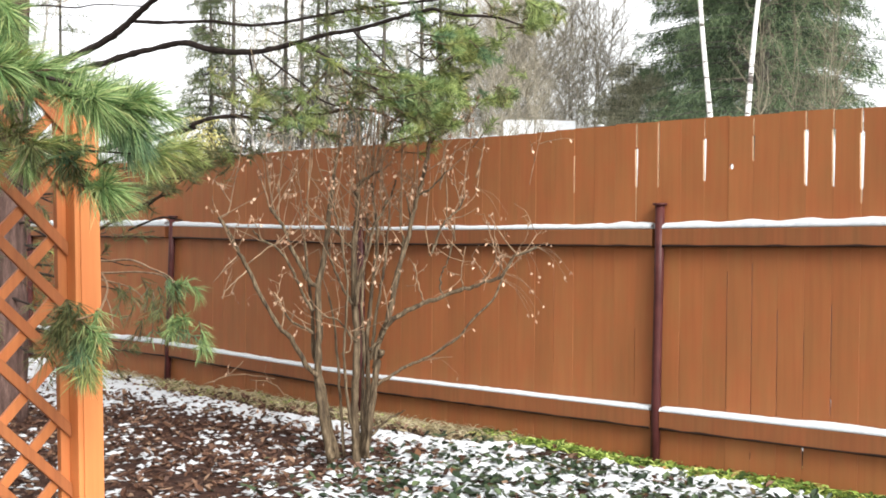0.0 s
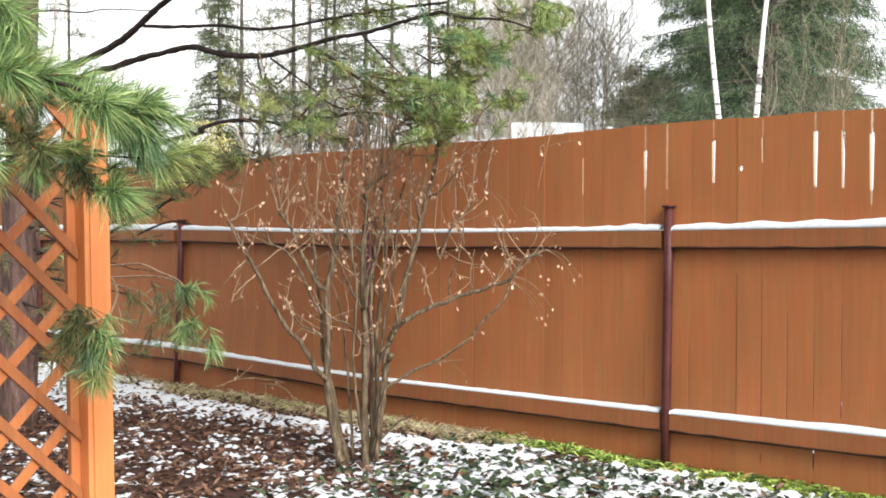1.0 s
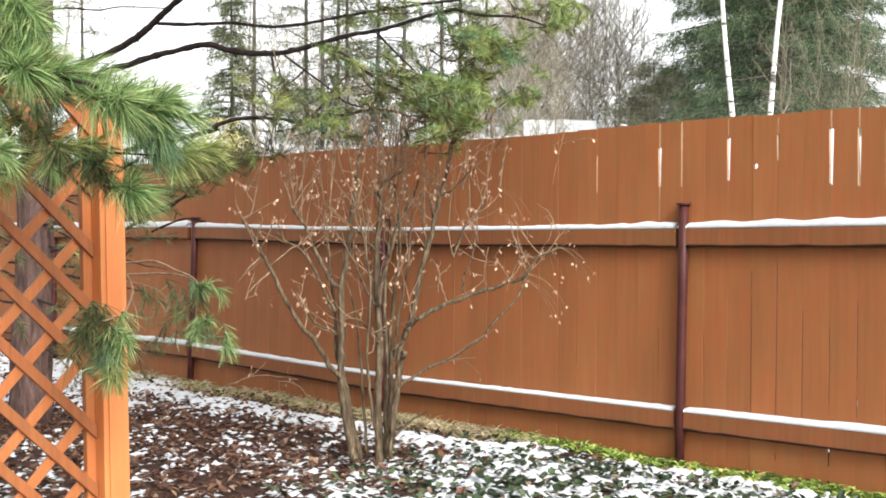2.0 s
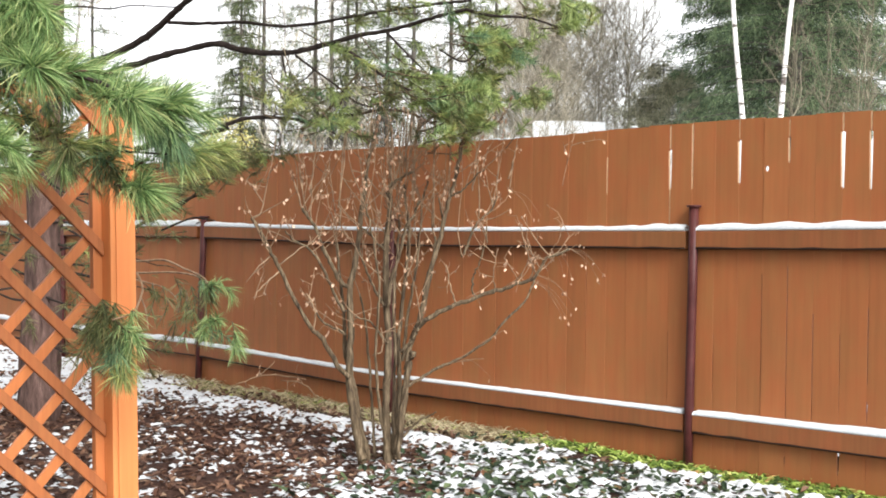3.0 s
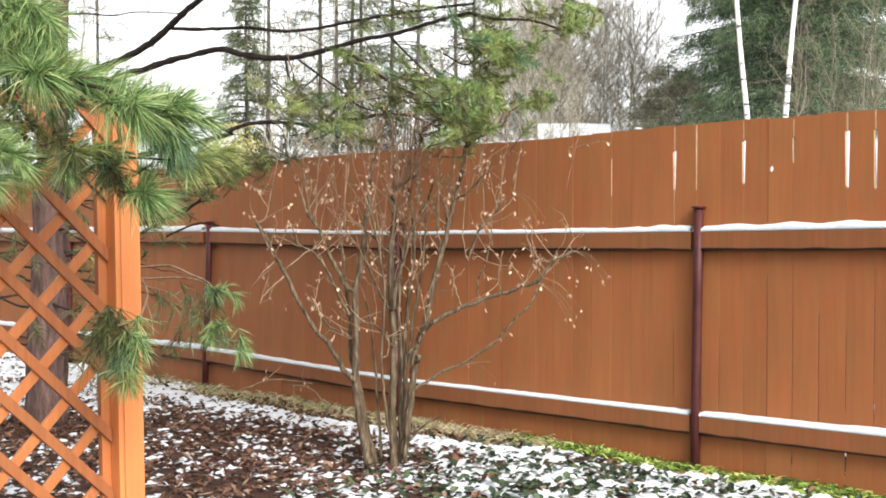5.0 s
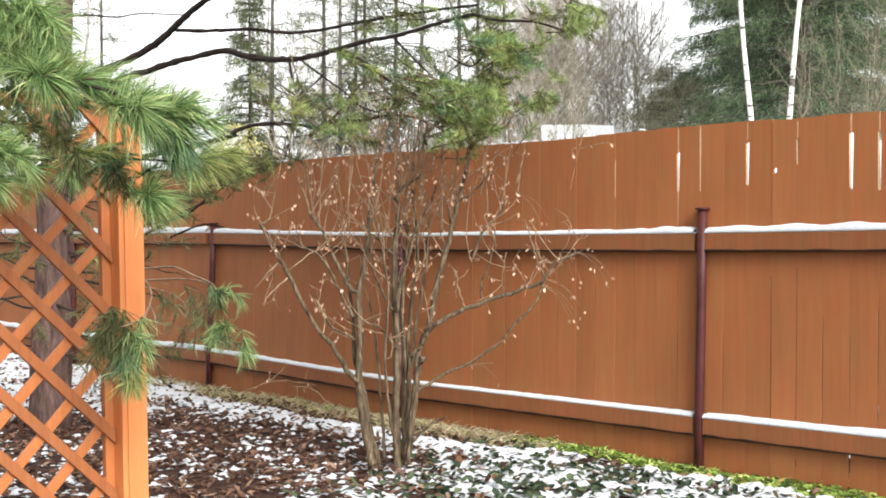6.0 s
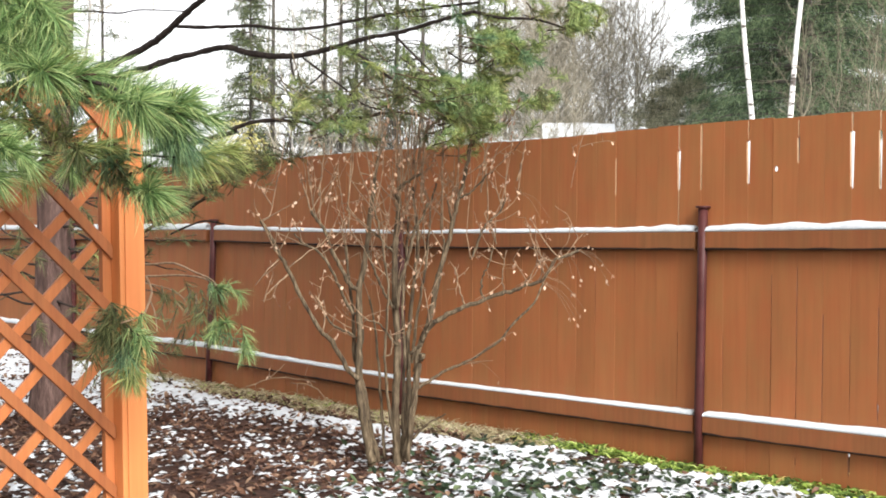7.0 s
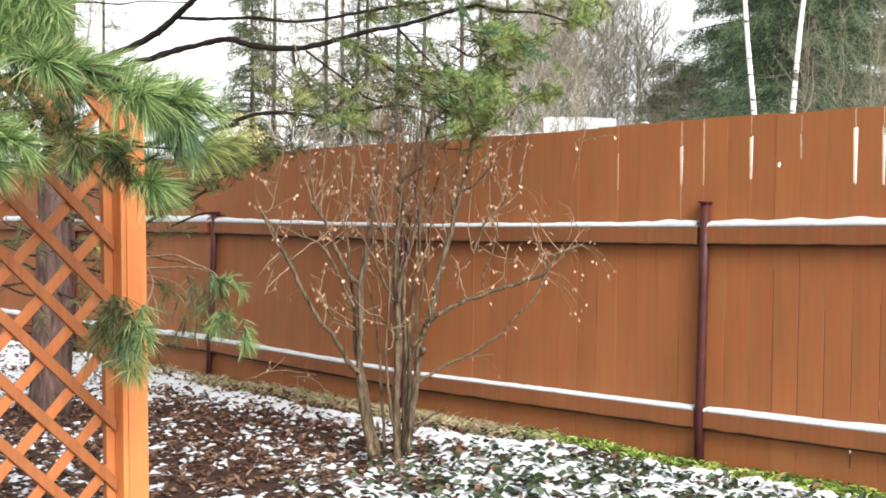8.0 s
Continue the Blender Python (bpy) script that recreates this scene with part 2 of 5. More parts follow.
    def mesh(self, name, mat, smooth=True):
        me = bpy.data.meshes.new(name)
        me.from_pydata(np.concatenate(self.v).tolist(), [], self.f)
        me.materials.append(mat)
        if smooth:
            me.polygons.foreach_set("use_smooth", [True] * len(me.polygons))
        me.update()
        return me


def piece(name, soup, mat, parent=None, label="", smooth=True):
    ob = new(name, soup.mesh(name, mat, smooth))
    if parent is not None:
        ob.parent = parent
    if label:
        ob["label"] = label
    return ob


def part(name, bm, mat, parent, label=""):
    me = bpy.data.meshes.new(name)
    bm.normal_update()
    bm.to_mesh(me)
    bm.free()
    me.materials.append(mat)
    ob = new(name, me)
    ob.parent = parent
    if label:
        ob["label"] = label
    return ob


def thing(name, at, label, category, group="", kind=""):
    ob = new(name)
    ob.location = at
    return tagged(ob, label, category, group, kind)


def box(bm, x0, x1, y0, y1, z0, z1, bevel=0.0):
    r = bmesh.ops.create_cube(bm, size=1.0, matrix=Matrix.Translation(((x0 + x1) / 2, (y0 + y1) / 2, (z0 + z1) / 2)) @ Matrix.Diagonal((x1 - x0, y1 - y0, z1 - z0, 1)))
    if bevel:
        edges = {e for v in r["verts"] for e in v.link_edges}
        bmesh.ops.bevel(bm, geom=list(edges), offset=bevel, segments=2, affect="EDGES", profile=0.6)


def smooth_path(pts, steps=5):
    """A Catmull-Rom curve through the points."""
    p = [Vector(q) for q in pts]
    p = [p[0] * 2 - p[1], *p, p[-1] * 2 - p[-2]]
    out = []
    for i in range(1, len(p) - 2):
        for k in range(steps):
            t = k / steps
            a, b, c, d = p[i - 1], p[i], p[i + 1], p[i + 2]
            out.append(0.5 * ((2 * b) + (c - a) * t + (2 * a - 5 * b + 4 * c - d) * t * t + (3 * b - a - 3 * c + d) * t ** 3))
    out.append(p[-2])
    return out


def taper(a, b, n, power=1.0):
    return [a + (b - a) * (i / (n - 1)) ** power for i in range(n)]


TABLE = np.random.default_rng(3).random((256, 256))


def wave(x, y, size, shift=0):
    """Smooth value noise from 0 to 1 with lumps of that size."""
    u, v = np.asarray(x) / size + 17.3 * shift, np.asarray(y) / size + 41.7 * shift
    i, j = np.floor(u).astype(int), np.floor(v).astype(int)
    a, b = u - i, v - j
    a, b = a * a * (3 - 2 * a), b * b * (3 - 2 * b)
    g = lambda p, q: TABLE[p % 256, q % 256]
    return (g(i, j) * (1 - a) + g(i + 1, j) * a) * (1 - b) + (g(i, j + 1) * (1 - a) + g(i + 1, j + 1) * a) * b


# ---- ground ----
FENCE_Y, POST_X, BAY = 5.62, -3.67, 2.49


def level(x, y):
    x, y = np.asarray(x, float), np.asarray(y, float)
    slope = 0.005 * (np.clip(x, -13, 0) - POST_X)
    near = np.exp(-((x + 7) / 9) ** 2 - ((y - 3) / 9) ** 2)
    return slope + near * (0.04 * (wave(x, y, 0.9) - 0.5) + 0.024 * (wave(x, y, 0.22, 1) - 0.5) + 0.013 * (wave(x, y, 0.08, 2) - 0.5))


def grid_mesh(xs, ys, zf):
    X, Y = np.meshgrid(xs, ys, indexing="ij")
    v = np.stack([X, Y, zf(X, Y)], -1).reshape(-1, 3)
    n = len(ys)
    i, j = np.meshgrid(np.arange(len(xs) - 1), np.arange(n - 1), indexing="ij")
    k = (i * n + j).ravel()
    return v, np.stack([k, k + n, k + n + 1, k + 1], 1)


xs = np.concatenate([[-600, -250, -100, -50, -30, -20, -16], np.arange(-13.5, -1.8, 0.03), [-1, 1, 4, 10, 30, 100, 300, 600]])
ys = np.concatenate([[-500, -150, -50, -15, -5, -1], np.arange(0.8, 6.2, 0.03), [7, 9, 12, 18, 30, 60, 120, 300, 700]])
v, f = grid_mesh(xs, ys, level)
s = Soup()
s.add(v, f.tolist())
tagged(piece("ground", s, SOIL), "brown leaf-littered garden soil, damp and dark", "ground", kind="structure")


PINE_X, PINE_Y = -7.616, 3.664


def snow_amount(x, y):
    """How thickly the thin first snow lies: more over the groundcover, less over the litter, none in the grass strip."""
    right = 1 / (1 + np.exp(-(x + 4.45 - 0.5 * (4.2 - y)) / 0.22))
    d = 0.21 + 0.39 * right - 0.13 * np.exp(-((x + 6.2) / 0.9) ** 2 - ((y - 4.3) / 0.45) ** 2)
    d = d + 0.75 * np.exp(-((y - 5.08) / 0.15) ** 2) * (1 - right)
    d = d + 0.55 / (1 + np.exp((x + 8.3) / 0.3))
    d = d - 0.5 * np.exp(-((x - PINE_X) ** 2 + (y - PINE_Y) ** 2) / 0.2)
    d = d - 0.15 * np.exp(-((x + 5.25) / 0.5) ** 2 - ((y - 3.4) / 0.42) ** 2)
    edge = 5.22 + 0.20 / (1 + np.exp(-(x + 5.0) / 0.2)) + 0.07 / (1 + np.exp(-(x + 3.7) / 0.2)) + 0.5 / (1 + np.exp((x + 8.5) / 0.2)) + 0.12 * (wave(x, y, 0.6, 5) - 0.5)
    d = d - 0.9 / (1 + np.exp(-(y - edge) / 0.03))
    m = (0.22 + 0.34 * right) * wave(x, y, 0.12, 7) + (0.30 - 0.1 * right) * wave(x, y, 0.06, 8) + (0.48 - 0.24 * right) * wave(x, y, 0.032, 9) + 0.30 * (wave(x, y, 0.017, 10) - 0.5)
    return (m - (1 - d) * 0.62 - 0.18) * 6


snow = Soup()
for sx, sy, far in ((np.arange(-12.8, -1.9, 0.0125), np.arange(1.4, 5.6, 0.0125), True), (np.arange(-13.0, 3.0, 0.03), np.arange(-4.0, 5.6, 0.03), False)):
    X, Y = np.meshgrid(sx, sy, indexing="ij")
    A = snow_amount(X, Y)
    if not far:
        A = A - 1.7 - 7 * np.clip(1 - np.minimum(np.minimum(X + 13.0, 3.0 - X), Y + 4.0) / (1.2 + 2.2 * wave(X, Y, 0.7, 15)), 0, 1) ** 0.7
    Zs = level(X, Y) - 0.006 + 0.014 * np.clip(A, 0, 1) ** 0.5 + 0.016 * np.clip(A / 1.5 - 0.5, 0, 1) + 0.002 + (0.008 + 0.020 / (1 + np.exp(-(X + 4.45 - 0.5 * (4.2 - Y)) / 0.3))) * (wave(X, Y, 0.07, 12) - 0.45) + 0.010 * wave(X, Y, 0.028, 13)
    v, f = grid_mesh(sx, sy, lambda a, b: Zs)
    x0, y0 = X.ravel()[f[:, 0]], Y.ravel()[f[:, 0]]
    fine = (x0 * -0.688 + y0 * 0.725 > 5.2) & (x0 < -1.92) & (x0 > -12.78) & (y0 > 1.42)
    f = f[(A.ravel()[f] > -0.05).any(1) & (fine if far else ~fine)]
    used = np.unique(f)
    remap = np.zeros(len(v), int)
    remap[used] = np.arange(len(used))
    snow.add(v[used], remap[f].tolist())
v, f = grid_mesh(np.concatenate([[-300, -80, -30], np.arange(-18, 6, 0.5), [12, 40, 200]]), np.concatenate([np.arange(6.3, 24, 0.5), [40, 90, 250]]), lambda a, b: level(a, b) + 0.03 + 0.04 * wave(a, b, 1.3, 3))
back = Soup()
back.add(v, f.tolist())
tagged(piece("snow_field", back, SNOW), "thin snow lying on open ground beyond the fence", "snow", kind="structure")
tagged(piece("snow_patches", snow, SNOW), "thin broken patches of fresh snow on litter", "snow", kind="stuff")


def scatter(n, x0, x1, y0, y1):
    """Dense over the bed by the fence, a tenth as dense nearer."""
    x, y = rng.uniform(x0, x1, n), rng.uniform(y0, y1, n)
    ok = (x * -0.688 + y * 0.725 > 5.3) & (y > 1.2) | (rng.random(n) < 0.12)
    return x[ok], y[ok]


def level_ways(n, rise=0.18):
    a = rng.uniform(0, 2 * math.pi, n)
    return np.stack([np.cos(a), np.sin(a), rng.normal(0.05, rise, n)], 1)


x, y = scatter(74000, -13, 3.0, -4.0, 5.42)
ok = rng.random(len(x)) < 1 / (1 + np.exp((x + 4.5 - 0.45 * (4.2 - y)) / 0.3)) * 0.85 + 0.15
x, y = x[ok], y[ok]
s = Soup()
s.leaves(np.stack([x, y, level(x, y) + rng.uniform(0.0, 0.026, len(x))], 1), level_ways(len(x)), rng.uniform(0.03, 0.07, len(x)), rng.uniform(0.016, 0.038, len(x)), rng.normal(0.004, 0.012, len(x)), 0.7)
tagged(piece("leaf_litter", s, LITTER, smooth=False), "fallen reddish-brown leaves strewn over the soil", "leaves", kind="stuff")
x, y = scatter(46000, -6.4, 3.0, -4.0, 5.3)
ok = rng.random(len(x)) < 1 / (1 + np.exp(-(x + 4.5 - 0.45 * (4.2 - y)) / 0.2))
x, y = x[ok], y[ok]
s = Soup()
s.leaves(np.stack([x, y, level(x, y) + rng.uniform(0.004, 0.044, len(x))], 1), level_ways(len(x), 0.4), rng.uniform(0.03, 0.08, len(x)), rng.uniform(0.02, 0.05, len(x)), rng.normal(0.003, 0.008, len(x)), 0.8)
tagged(piece("groundcover_plants", s, GREENLEAF, smooth=False), "dark green low leafy groundcover under snow", "plants", kind="stuff")


def grass_strip(name, n, x0, x1, y0, y1, mat, label, h0, h1, wide):
    x, y = rng.uniform(x0, x1, n), rng.uniform(y0, y1, n)
    edge = y0 + 0.12 * wave(x, x * 0, 0.25, 21)
    ok = y > edge
    x, y = x[ok], y[ok]
    m = len(x)
    s = Soup()
    h = rng.uniform(h0, h1, m) * (0.6 + 0.6 * wave(x, y, 0.18, 4))
    w = level_ways(m, 0.3)
    w[:, 2] = rng.uniform(0.25, 1.3, m)
    s.ribbons(np.stack([x, y, level(x, y) - 0.005], 1), w, h, rng.uniform(0.35, 1, m) * wide, 0.45)
    return tagged(piece(name, s, mat, smooth=False), label, "grass", kind="stuff")


grass_strip("grass_strip", 19000, -5.0, 1.2, 5.39, 5.95, GRASS, "yellow-green weedy grass along the fence foot", 0.03, 0.15, 0.021)
grass_strip("dry_grass_strip", 15000, -9.6, -4.6, 5.22, 5.95, STRAW, "straw-yellow dry grass along the fence foot", 0.04, 0.20, 0.008)

grass_strip("green_grass_tufts", 2600, -8.8, -5.4, 5.26, 5.9, GRASS, "sparse green weeds among the dry grass", 0.03, 0.11, 0.016)

# ---- unseen plain wall beside the standpoint, added to keep low sky light off the fence ----
PLASTER = mottled("grey_plaster", (0.3, (0.20, 0.185, 0.165)), (0.7, (0.28, 0.26, 0.235)), scale=6, rough=0.9, bump=0.3, dist=0.004)
blocker = bmesh.new()
box(blocker, -11.5, -3.4, -1.85, -1.6, -0.1, 5.2)
me = bpy.data.meshes.new("wall_south")
blocker.to_mesh(me)
blocker.free()
me.materials.append(PLASTER)
tagged(new("wall_south", me), "plain grey wall added out of view to dim the fence", "wall", kind="structure")

# ---- fence ----
fence = thing("fence", (POST_X, FENCE_Y, 0), "brown-orange stained board fence with steel posts", "fence", kind="structure")
BOARD_FRONT, BOARD_THICK = 0.035, 0.017


def board_mesh(slits_left=(), slits_right=(), w=0.1485, hole=None, bare=((), ())):
    """One upright board; a slit is (from, to, depth): a stretch where its edge is hollowed, deepest near the top; bare:
    for each edge, stretches that take the pale edge colour.
    """
    zs = {-0.05, 1.94}
    for a, b, d in (*slits_left, *slits_right):
        zs |= {a, a + 0.012, (a + b) / 2, b - 0.012, b}
    zs = sorted(z for z in zs if -0.05 <= z <= 1.94)

    def cut(z, slits):
        return max([d * (0.6 + 0.4 * (z - a) / (b - a)) for a, b, d in slits if a + 0.002 < z < b - 0.002], default=0.0)

    s, ring = Soup(), []
    for z in zs:
        l, r = cut(z, slits_left), w - cut(z, slits_right)
        ring += [(l, BOARD_THICK, z), (r, BOARD_THICK, z), (r, 0.0008, z), (r - 0.0008, 0, z), (l + 0.0008, 0, z), (l, 0.0008, z)]
    faces = []
    for i in range(len(zs) - 1):
        for k in range(6):
            q = (k + 1) % 6
            faces.append((i * 6 + k, i * 6 + q, i * 6 + 6 + q, i * 6 + 6 + k))
    faces += [tuple(range(5, -1, -1)), tuple((len(zs) - 1) * 6 + k for k in range(6))]
    if hole:
        hx, hz, hr = hole
        o = 6 * sum(z < hz for z in zs) - 6
        faces = [fc for fc in faces if fc not in ((o + 3, o + 4, o + 10, o + 9), (o, o + 1, o + 7, o + 6))]
        n = len(ring)
        for yy in (0.0, BOARD_THICK):
            for k in range(8):
                a = 2 * math.pi * (k + 0.5) / 8
                ring.append((hx + hr * math.cos(a), yy, hz + hr * 1.25 * math.sin(a)))
        for e, (bl, br, tr, tl) in ((n, (o + 4, o + 3, o + 9, o + 10)), (n + 8, (o, o + 1, o + 7, o + 6))):
            h = [e + k for k in range(8)]
            faces += [(tr, tl, h[2], h[1]), (tl, bl, h[4], h[3], ), (bl, br, h[6], h[5]), (br, tr, h[0], h[7])]
            faces += [(tr, h[1], h[0]), (tl, h[3], h[2]), (bl, h[5], h[4]), (br, h[7], h[6])]
        faces += [(n + k, n + (k + 1) % 8, n + 8 + (k + 1) % 8, n + 8 + k) for k in range(8)]
    s.add(ring, faces)
    me = s.mesh("board", FENCE, smooth=False)
    me.materials.append(PALEEDGE)
    for f in me.polygons:
        if abs(f.normal.x) > 0.9 and any(a <= f.center.z <= b for a, b, d in bare[f.center.x > w / 2]):
            f.material_index = 1
    return me


# ---- trellis by the pine ----
trellis = thing("trellis", (-3.985, 2.246, 0), "orange stained diagonal garden trellis with a square post", "trellis")
trellis.matrix_basis = Matrix.Translation((-3.985, 2.246, 0)) @ Matrix.Rotation(radians(-1.1), 4, (-0.688, 0.725, 0))
TX0, TX1, TY0, TY1, TZ0, TZ1 = -0.05, -0.02, -1.5, -0.055, 0.06, 1.85


def clip(poly, axis, limit, sign):
    out = []
    for i, p in enumerate(poly):
        q = poly[(i + 1) % len(poly)]
        a, b = sign * (p[axis] - limit), sign * (q[axis] - limit)
        if a <= 0:
            out.append(p)
        if a * b < 0:
            t = a / (a - b)
            out.append((p[0] + t * (q[0] - p[0]), p[1] + t * (q[1] - p[1])))
    return out


def batten(offset, slope, x0, x1, mat, end):
    """A diagonal slat in the panel's plane; offset: its height where it meets the post."""
    half = 0.019 * math.sqrt(2)
    far = 3.0
    poly = [(TY1, offset - half), (TY1, offset + half), (TY1 - far, offset + half + slope * far), (TY1 - far, offset - half + slope * far)]
    for axis, limit, sign in ((0, TY0 + 0.02, -1), (0, TY1 - end, 1), (1, TZ0 + 0.02, -1), (1, TZ1 - 0.02, 1)):
        poly = clip(poly, axis, limit, sign)
        if len(poly) < 3:
            return
    bm = bmesh.new()
    a = [bm.verts.new((x0, p[0], p[1])) for p in poly]
    b = [bm.verts.new((x1, p[0], p[1])) for p in poly]
    bm.faces.new(a)
    bm.faces.new(b[::-1])
    for i in range(len(poly)):
        k = (i + 1) % len(poly)
        bm.faces.new((a[k], a[i], b[i], b[k]))
    bmesh.ops.recalc_face_normals(bm, faces=bm.faces[:])
    bmesh.ops.bevel(bm, geom=bm.edges[:], offset=0.0018, segments=1, affect="EDGES")
    part("batten", bm, mat, trellis)


PITCH = 0.2265
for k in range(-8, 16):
    # front slats take the darker tone, back slats the lighter one
    batten(0.1095 + k * PITCH, 1, TX1 + 0.001, TX1 + 0.018, DARKSTAIN, 0.003)
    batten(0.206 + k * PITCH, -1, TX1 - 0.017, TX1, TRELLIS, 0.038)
bm = bmesh.new()
box(bm, TX0, TX1, TY1 - 0.037, TY1, TZ0, TZ1, 0.003)
part("stile", bm, TRELLIS, trellis)
bm = bmesh.new()
box(bm, TX0, TX1 - 0.018, TY0, TY0 + 0.037, TZ0, TZ1, 0.003)
part("stile", bm, TRELLIS, trellis)
for z in (TZ0, TZ1 - 0.06):
    bm = bmesh.new()
    box(bm, TX0, TX1 - 0.018, TY0 + 0.038, TY1 - 0.038, z, z + 0.06, 0.003)
    part("cross_rail", bm, TRELLIS, trellis)
bm = bmesh.new()
box(bm, -0.055, 0.04, -0.054, 0.048, -0.1, 1.87, 0.004)
part("post", bm, POSTPAINT, trellis)
bm = bmesh.new()
box(bm, 0.041, 0.047, -0.034, 0.046, -0.05, 1.86, 0.002)
part("cover_strip", bm, POSTPAINT, trellis)

# ---- the bare shrub before the fence ----
SHRUB = Vector((-4.854, 4.403, 0))
SHRUB.z = float(level(SHRUB.x, SHRUB.y))
shrub = thing("shrub", SHRUB, "bare many-stemmed hazel shrub with withered leaves", "shrub")
ACROSS = Vector((math.cos(radians(43.5)), math.sin(radians(43.5)), 0))
AWAY = Vector((-math.sin(radians(43.5)), math.cos(radians(43.5)), 0))
twig_soup, leaf_at, stem_lines = Soup(), [], []


def twig(p, d, length, r, depth=0, lift=0.25):
    """A young side shoot with its own finer shoots; remembers where withered leaves hang."""
    n = 5
    pts, q, way = [p], p.copy(), d.normalized()
    for i in range(n):
        way = (way + Vector((rng.normal(0, 0.13), rng.normal(0, 0.13), rng.normal(0, 0.09) + lift * 0.3))).normalized()
        q = q + way * length / n
        pts.append(q.copy())
    twig_soup.tube(pts, taper(r * 1.1, max(0.0014, r * 0.5), len(pts)), 4, False)
    for i in range(2, len(pts)):
        if depth < 2 and rng.random() < 0.42:
            side = Vector(rng.normal(size=3)) * 0.8 + way * 0.7
            twig(pts[i], side, length * rng.uniform(0.3, 0.55), r * 0.6, depth + 1, lift)
        if rng.random() < 0.24:
            leaf_at.append(pts[i])


def shrub_line(marks, w, steps):
    """A curve through places given as metres across and up from the shrub's foot; w: how far behind it the curve starts and ends."""
    n = len(marks)
    line = smooth_path([ACROSS * a + Vector((0, 0, u)) + AWAY * (w[0] + (w[1] - w[0]) * i / (n - 1)) for i, (a, u) in enumerate(marks)], steps)
    return [p + Vector(rng.normal(0, 0.0025, 3)) for p in line]


def stem(*marks, w=(0, 0), r0=0.014, r1=0.005, shoots=3):
    """A main stem with side shoots over its upper part."""
    line = shrub_line(marks, w, 4)
    s = Soup()
    s.tube(line, [(1.25 - 9 * r) * max(r1, r) * (1 + 0.06 * rng.normal()) for r in taper(r0, r1, len(line), 0.8)], 8)
    piece("stem", s, SHRUBBARK, shrub)
    stem_lines.append(line)
    for k in range(shoots * 2):
        i = max(1, min(len(line) - 1, int(len(line) * rng.uniform(0.45, 1.0))))
        side = ACROSS * rng.normal(0, 0.7) + AWAY * rng.normal(0, 0.5) + Vector((0, 0, rng.uniform(0.0, 0.8))) + (line[i] - line[i - 1]).normalized() * 0.5
        if line[i].z > 0.6:
            twig(line[i], side, rng.uniform(0.12, 0.34), rng.uniform(0.0026, 0.0042), 0, 0.3)


def shoot(*marks, w=(0, 0), r0=0.004, r1=0.002, bare=False):
    """A thin tan shoot; a bare one carries few leaves."""
    line = shrub_line(marks, w, 3)
    s = Soup()
    s.tube(line, taper(r0 * 1.1, r1 * 1.15, len(line)), 6)
    piece("shoot", s, TWIG, shrub)
    stem_lines.append(line)
    for p in line[2:]:
        if rng.random() < (0.2 if bare else 0.4):
            twig(p, Vector(rng.normal(0, 0.6, 3)) + Vector((0, 0, 0.3)), rng.uniform(0.06, 0.2), 0.0022, 1, 0.2)


def hanging(a, u, w=-0.05):
    """A withered leaf or two on a hair-thin twig from the nearest stem."""
    tip = ACROSS * a + Vector((0, 0, u)) + AWAY * w
    foot = min((p for line in stem_lines for p in line), key=lambda p: (p - tip).length + (0.3 if p.z < u else 0))
    mid = foot.lerp(tip, 0.55) + Vector((0, 0, 0.15 * (foot - tip).length))
    twig_soup.tube(smooth_path([foot, mid, tip], 4), taper(0.0012, 0.0007, 9), 4, False)
    for k in range(rng.integers(1, 4)):
        leaf_at.append(tip + Vector(rng.normal(0, 0.008, 3)))


stem((-0.144, -0.003), (-0.169, 0.131), (-0.203, 0.290), (-0.225, 0.449), (-0.227, 0.577), (-0.224, 0.769), (-0.231, 0.993), (-0.204, 1.121), (-0.181, 1.313), (-0.173, 1.378), (-0.153, 1.570), (-0.136, 1.698), (-0.122, 1.775), w=(0, 0.05), r0=0.03, r1=0.007, shoots=5)
stem((-0.116, 0.012), (-0.165, 0.202), (-0.198, 0.410), (-0.254, 0.601), (-0.268, 0.826), (-0.296, 1.052), (-0.319, 1.246), w=(0.04, 0.12), r0=0.018, r1=0.006, shoots=4)
stem((-0.222, 0.491), (-0.292, 0.565), (-0.371, 0.709), (-0.440, 0.779), (-0.544, 0.961), (-0.607, 1.103), (-0.668, 1.212), (-0.723, 1.321), (-0.759, 1.383), w=(-0.02, -0.15), r0=0.013, r1=0.008, shoots=2)
shoot((-0.759, 1.383), (-0.715, 1.402), (-0.691, 1.493), (-0.653, 1.680), (-0.627, 1.836), w=(-0.15, -0.15), r0=0.004, r1=0.002, bare=True)
shoot((-0.665, 1.165), (-0.722, 1.117), (-0.786, 1.023), w=(-0.1, -0.15), r0=0.005, r1=0.002)
shoot((-0.616, 1.080), (-0.679, 1.024), (-0.719, 0.978), (-0.728, 0.933), w=(-0.1, -0.2), r0=0.005, r1=0.002)
shoot((-0.607, 1.125), (-0.505, 1.214), (-0.433, 1.246), w=(-0.1, 0), r0=0.004, r1=0.002)
shoot((-0.422, 0.758), (-0.412, 0.838), (-0.420, 0.908), (-0.460, 0.965), w=(-0.08, -0.12), r0=0.005, r1=0.003)
stem((-0.237, 0.999), (-0.287, 1.030), (-0.318, 1.087), (-0.359, 1.156), (-0.397, 1.230), (-0.425, 1.310), (-0.463, 1.374), (-0.518, 1.444), w=(0.02, 0.1), r0=0.012, r1=0.008, shoots=2)
